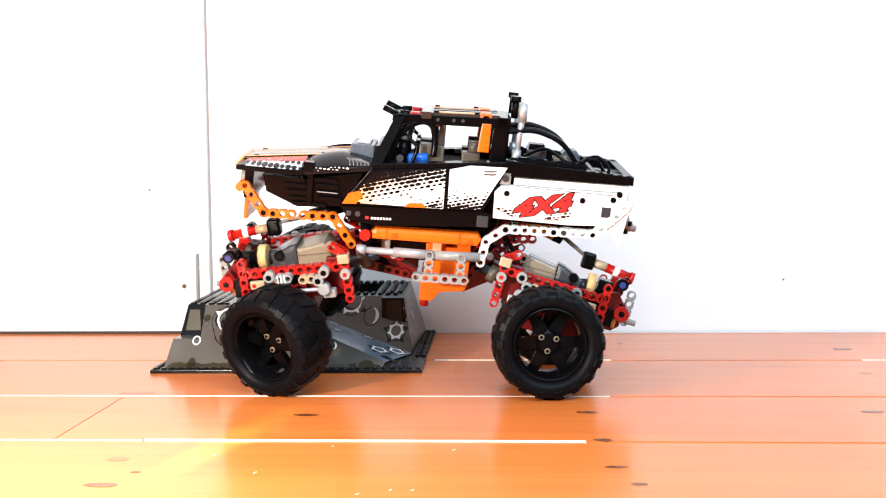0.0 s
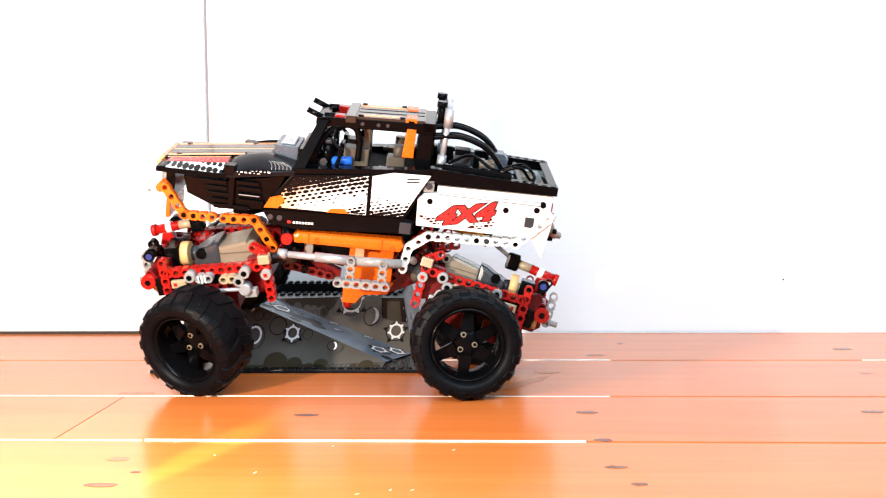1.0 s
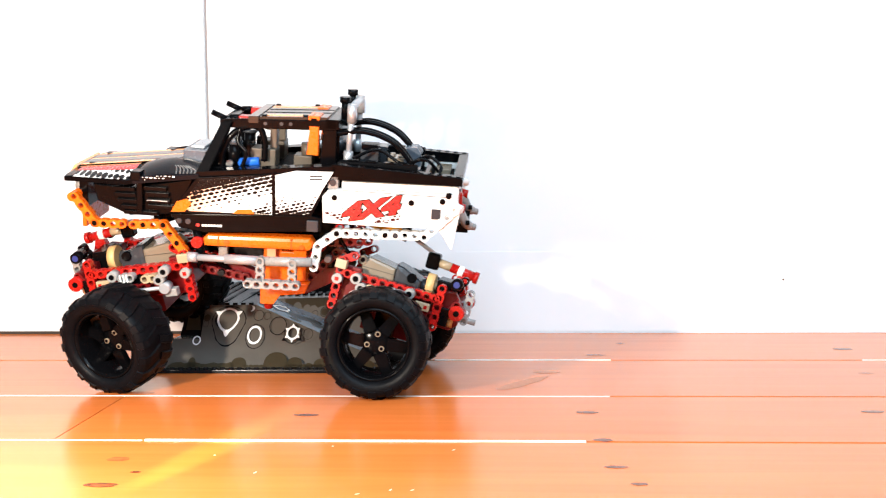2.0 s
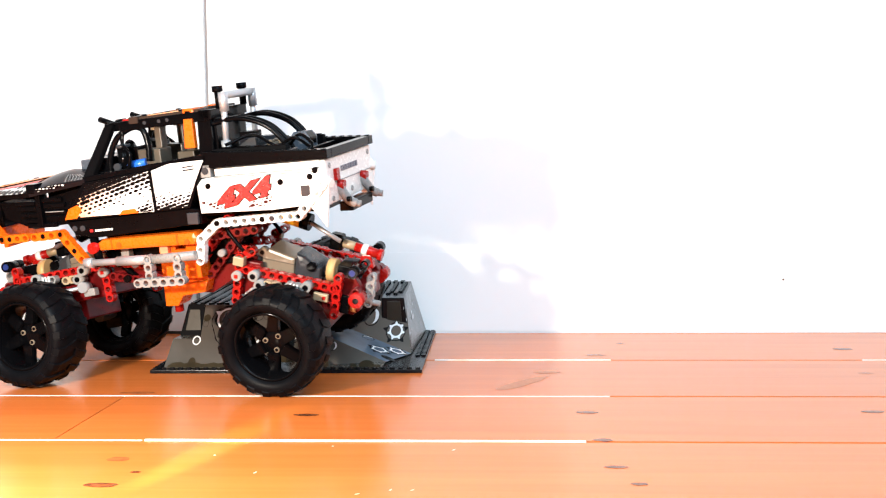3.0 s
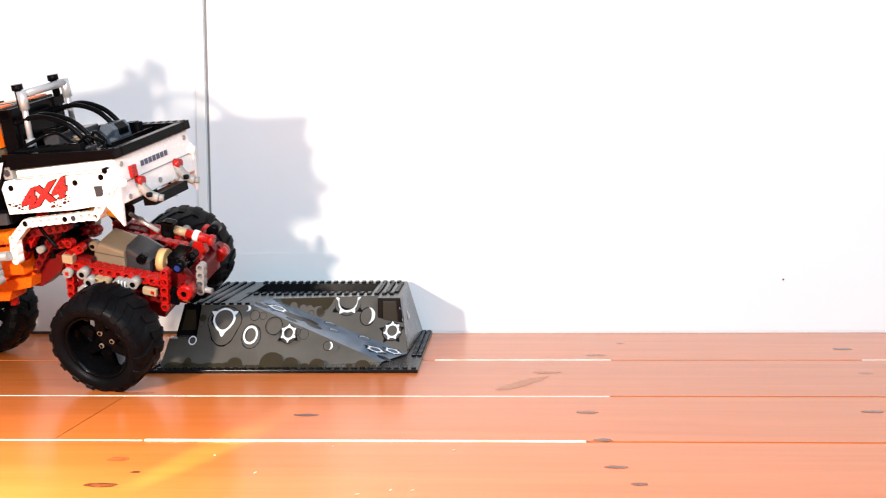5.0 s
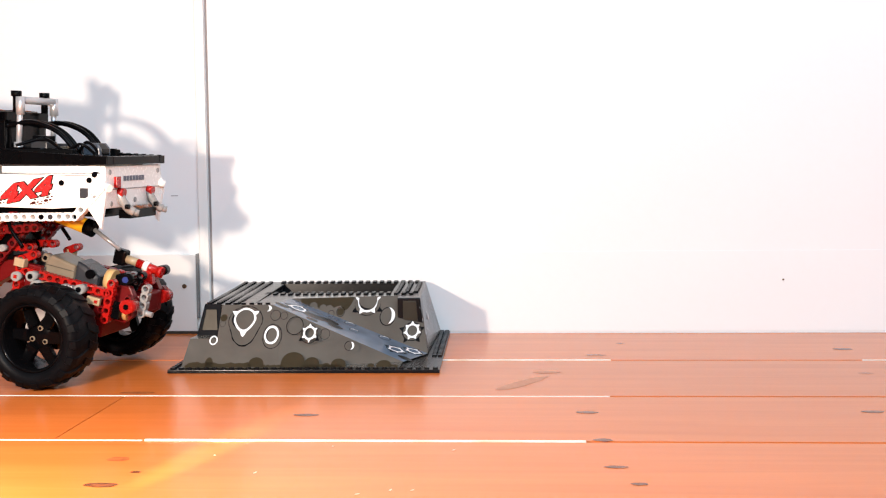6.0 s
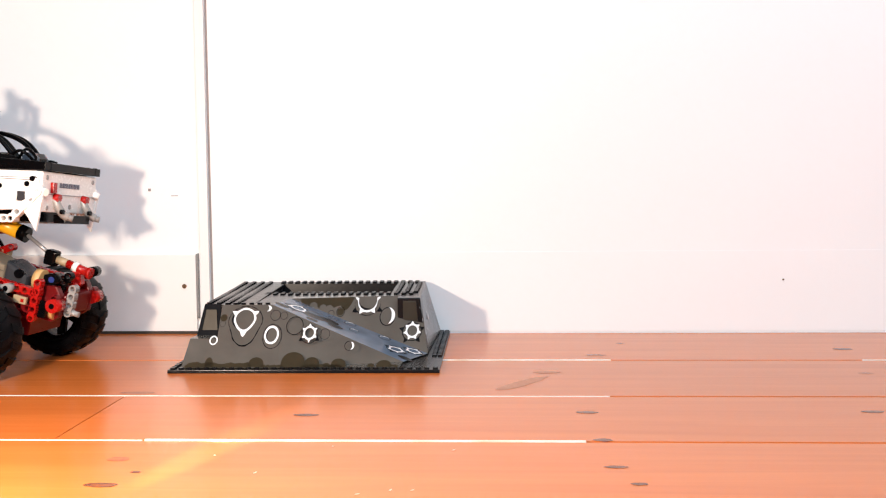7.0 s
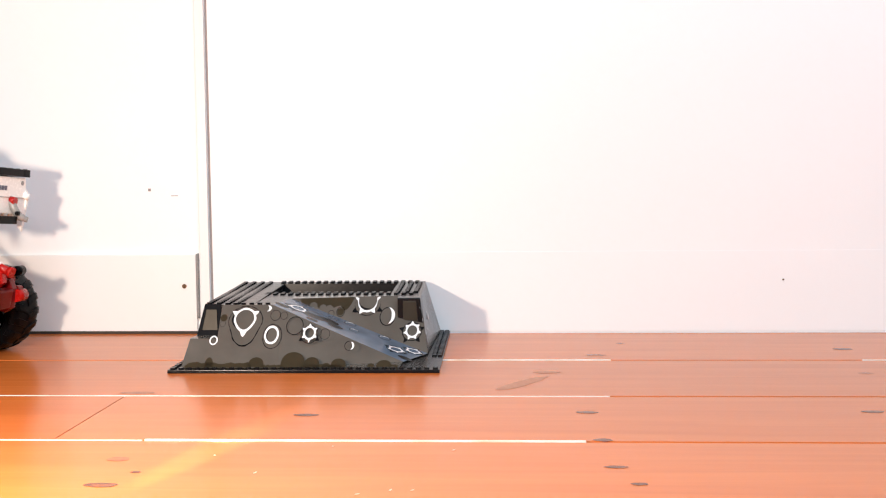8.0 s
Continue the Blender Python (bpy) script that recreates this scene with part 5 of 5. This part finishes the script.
# wheels on the ground: x and y of the wheelbase's middle, its yaw, steering in front and behind, lift of the far wheel in front and behind
GROUND = [
    (0.0, -0.0812, 1.034, -1.9, -23.7, 7.3, 0.043, 0.0), (0.5, -0.1125, 1.0315, -1.5, -20.5, 7.5, 0.050, 0.0), (1.0, -0.1495, 1.0315, -1.5, -18.2, 8.7, 0.055, 0.0),
    (1.5, -0.1828, 1.033, -1.9, -17.0, 8.0, 0.057, 0.0), (2.0, -0.219, 1.041, -5.0, -14, 5, 0.040, 0.0), (2.4, -0.249, 1.049, -8.0, -11, 2, 0.004, 0.010),
    (2.8, -0.281, 1.0555, -9.8, -8.5, 0, 0.0, 0.025), (3.0, -0.297, 1.057, -10.1, -6, -1, 0.0, 0.032), (3.5, -0.331, 1.0575, -10.6, -5, -4.3, 0.0, 0.045),
    (4.0, -0.369, 1.061, -11.2, -2.8, -6.3, 0.0, 0.058), (4.5, -0.4073, 1.0665, -11.2, 0.3, -6.2, 0.0, 0.058), (5.0, -0.447, 1.070, -10.9, 1.5, -3.9, 0.0, 0.061),
    (5.2, -0.463, 1.072, -9.8, 2, -3.4, 0.0, 0.058), (5.8, -0.503, 1.080, -7.5, 3, -2, 0.0, 0.006), (6.3, -0.536, 1.087, -6.5, 4, -2, 0.0, 0.0), (6.5, -0.551, 1.091, -6.7, 4, -2, 0.0, 0.0),
    (7.0, -0.593, 1.104, -7.3, 4, -2, 0.0, 0.0), (7.5, -0.634, 1.115, -8.6, 4, -2, 0.0, 0.0), (8.0, -0.6764, 1.125, -9.4, 4, -2, 0.0, 0.0)]
# the baseplate is nudged left under the wheel and springs back when it rolls off
PLATE = [(0.0, -0.0165, 0), (3.0, -0.0165, 0), (3.5, -0.0175, 0), (4.5, -0.018, 0), (4.8, -0.0185, 0), (5.0, -0.0205, 0), (5.2, -0.021, 0), (5.45, -0.012, 0), (5.7, 0.0, 0), (8.0, 0.0, 0)]


def read(table, t):
    """Values of a table at t, by a monotone cubic through its rows."""
    ts = [r[0] for r in table]
    i = max(0, min(len(ts) - 2, sum(1 for s in ts if s <= t) - 1))
    out = []
    for c in range(1, len(table[0])):
        v = [r[c] for r in table]

        def slope(k):
            if k == 0 or k == len(ts) - 1:
                j = 0 if k == 0 else k - 1
                return (v[j + 1] - v[j]) / (ts[j + 1] - ts[j])
            a = (v[k] - v[k - 1]) / (ts[k] - ts[k - 1])
            b = (v[k + 1] - v[k]) / (ts[k + 1] - ts[k])
            return 0.0 if a * b <= 0 else 2 * a * b / (a + b)

        w = ts[i + 1] - ts[i]
        s = (t - ts[i]) / w
        out.append((2 * s ** 3 - 3 * s ** 2 + 1) * v[i] + (s ** 3 - 2 * s ** 2 + s) * w * slope(i)
                   + (-2 * s ** 3 + 3 * s ** 2) * v[i + 1] + (s ** 3 - s ** 2) * w * slope(i + 1))
    return out


BASE, TRACK = 0.229, 0.164


def motions():
    times = [i / 10 for i in range(81)]
    rows = {k: [] for k in ("body", "plate", "fa", "ra", 0, 1, 2, 3)}
    for t in times:
        x, y, z, roll, pitch, yaw = read(BODY, t)
        body = pose(x, y, z, roll, pitch, yaw) @ pose(0.026, 0, 0)
        inv = body.inverted()
        rows["body"].append((t, body))
        gx, gy, gyaw, sf, sr, lf, lr = read(GROUND, t)
        g = pose(gx, gy, 0, 0, 0, gyaw)
        spin = math.degrees((gx - GROUND[0][1]) / (R_TYRE * MM))
        for i, (ax, steer, lift) in enumerate(((-BASE / 2, sf, lf), (BASE / 2, sr, lr))):
            lean = math.degrees(math.asin(lift / TRACK))
            mid = g @ pose(ax, 0, R_TYRE * MM + lift / 2, lean)
            rows[("fa", "ra")[i]].append((t, inv @ mid @ pose(0, 0, 0, 0, 0.6 * pitch, 0)))
            for j, s in enumerate((-1, 1)):
                m = mid @ pose(0, s * TRACK / 2, 0, 0, 0, steer) @ pose(0, 0, 0, 0, spin, 0)
                if s > 0:
                    m = mid @ pose(0, s * TRACK / 2, 0, 0, 0, steer + 180) @ pose(0, 0, 0, 0, -spin, 0)
                rows[i * 2 + j].append((t, inv @ m))
        px, _ = read(PLATE, t)
        rows["plate"].append((t, Matrix.Translation((px, 0, 0)) @ PLATE_AT))
    walk(truck, rows["body"])
    walk(front_axle, rows["fa"])
    walk(rear_axle, rows["ra"])
    for i in range(4):
        walk(wheels[i], rows[i])
    walk(plate, rows["plate"])


motions()
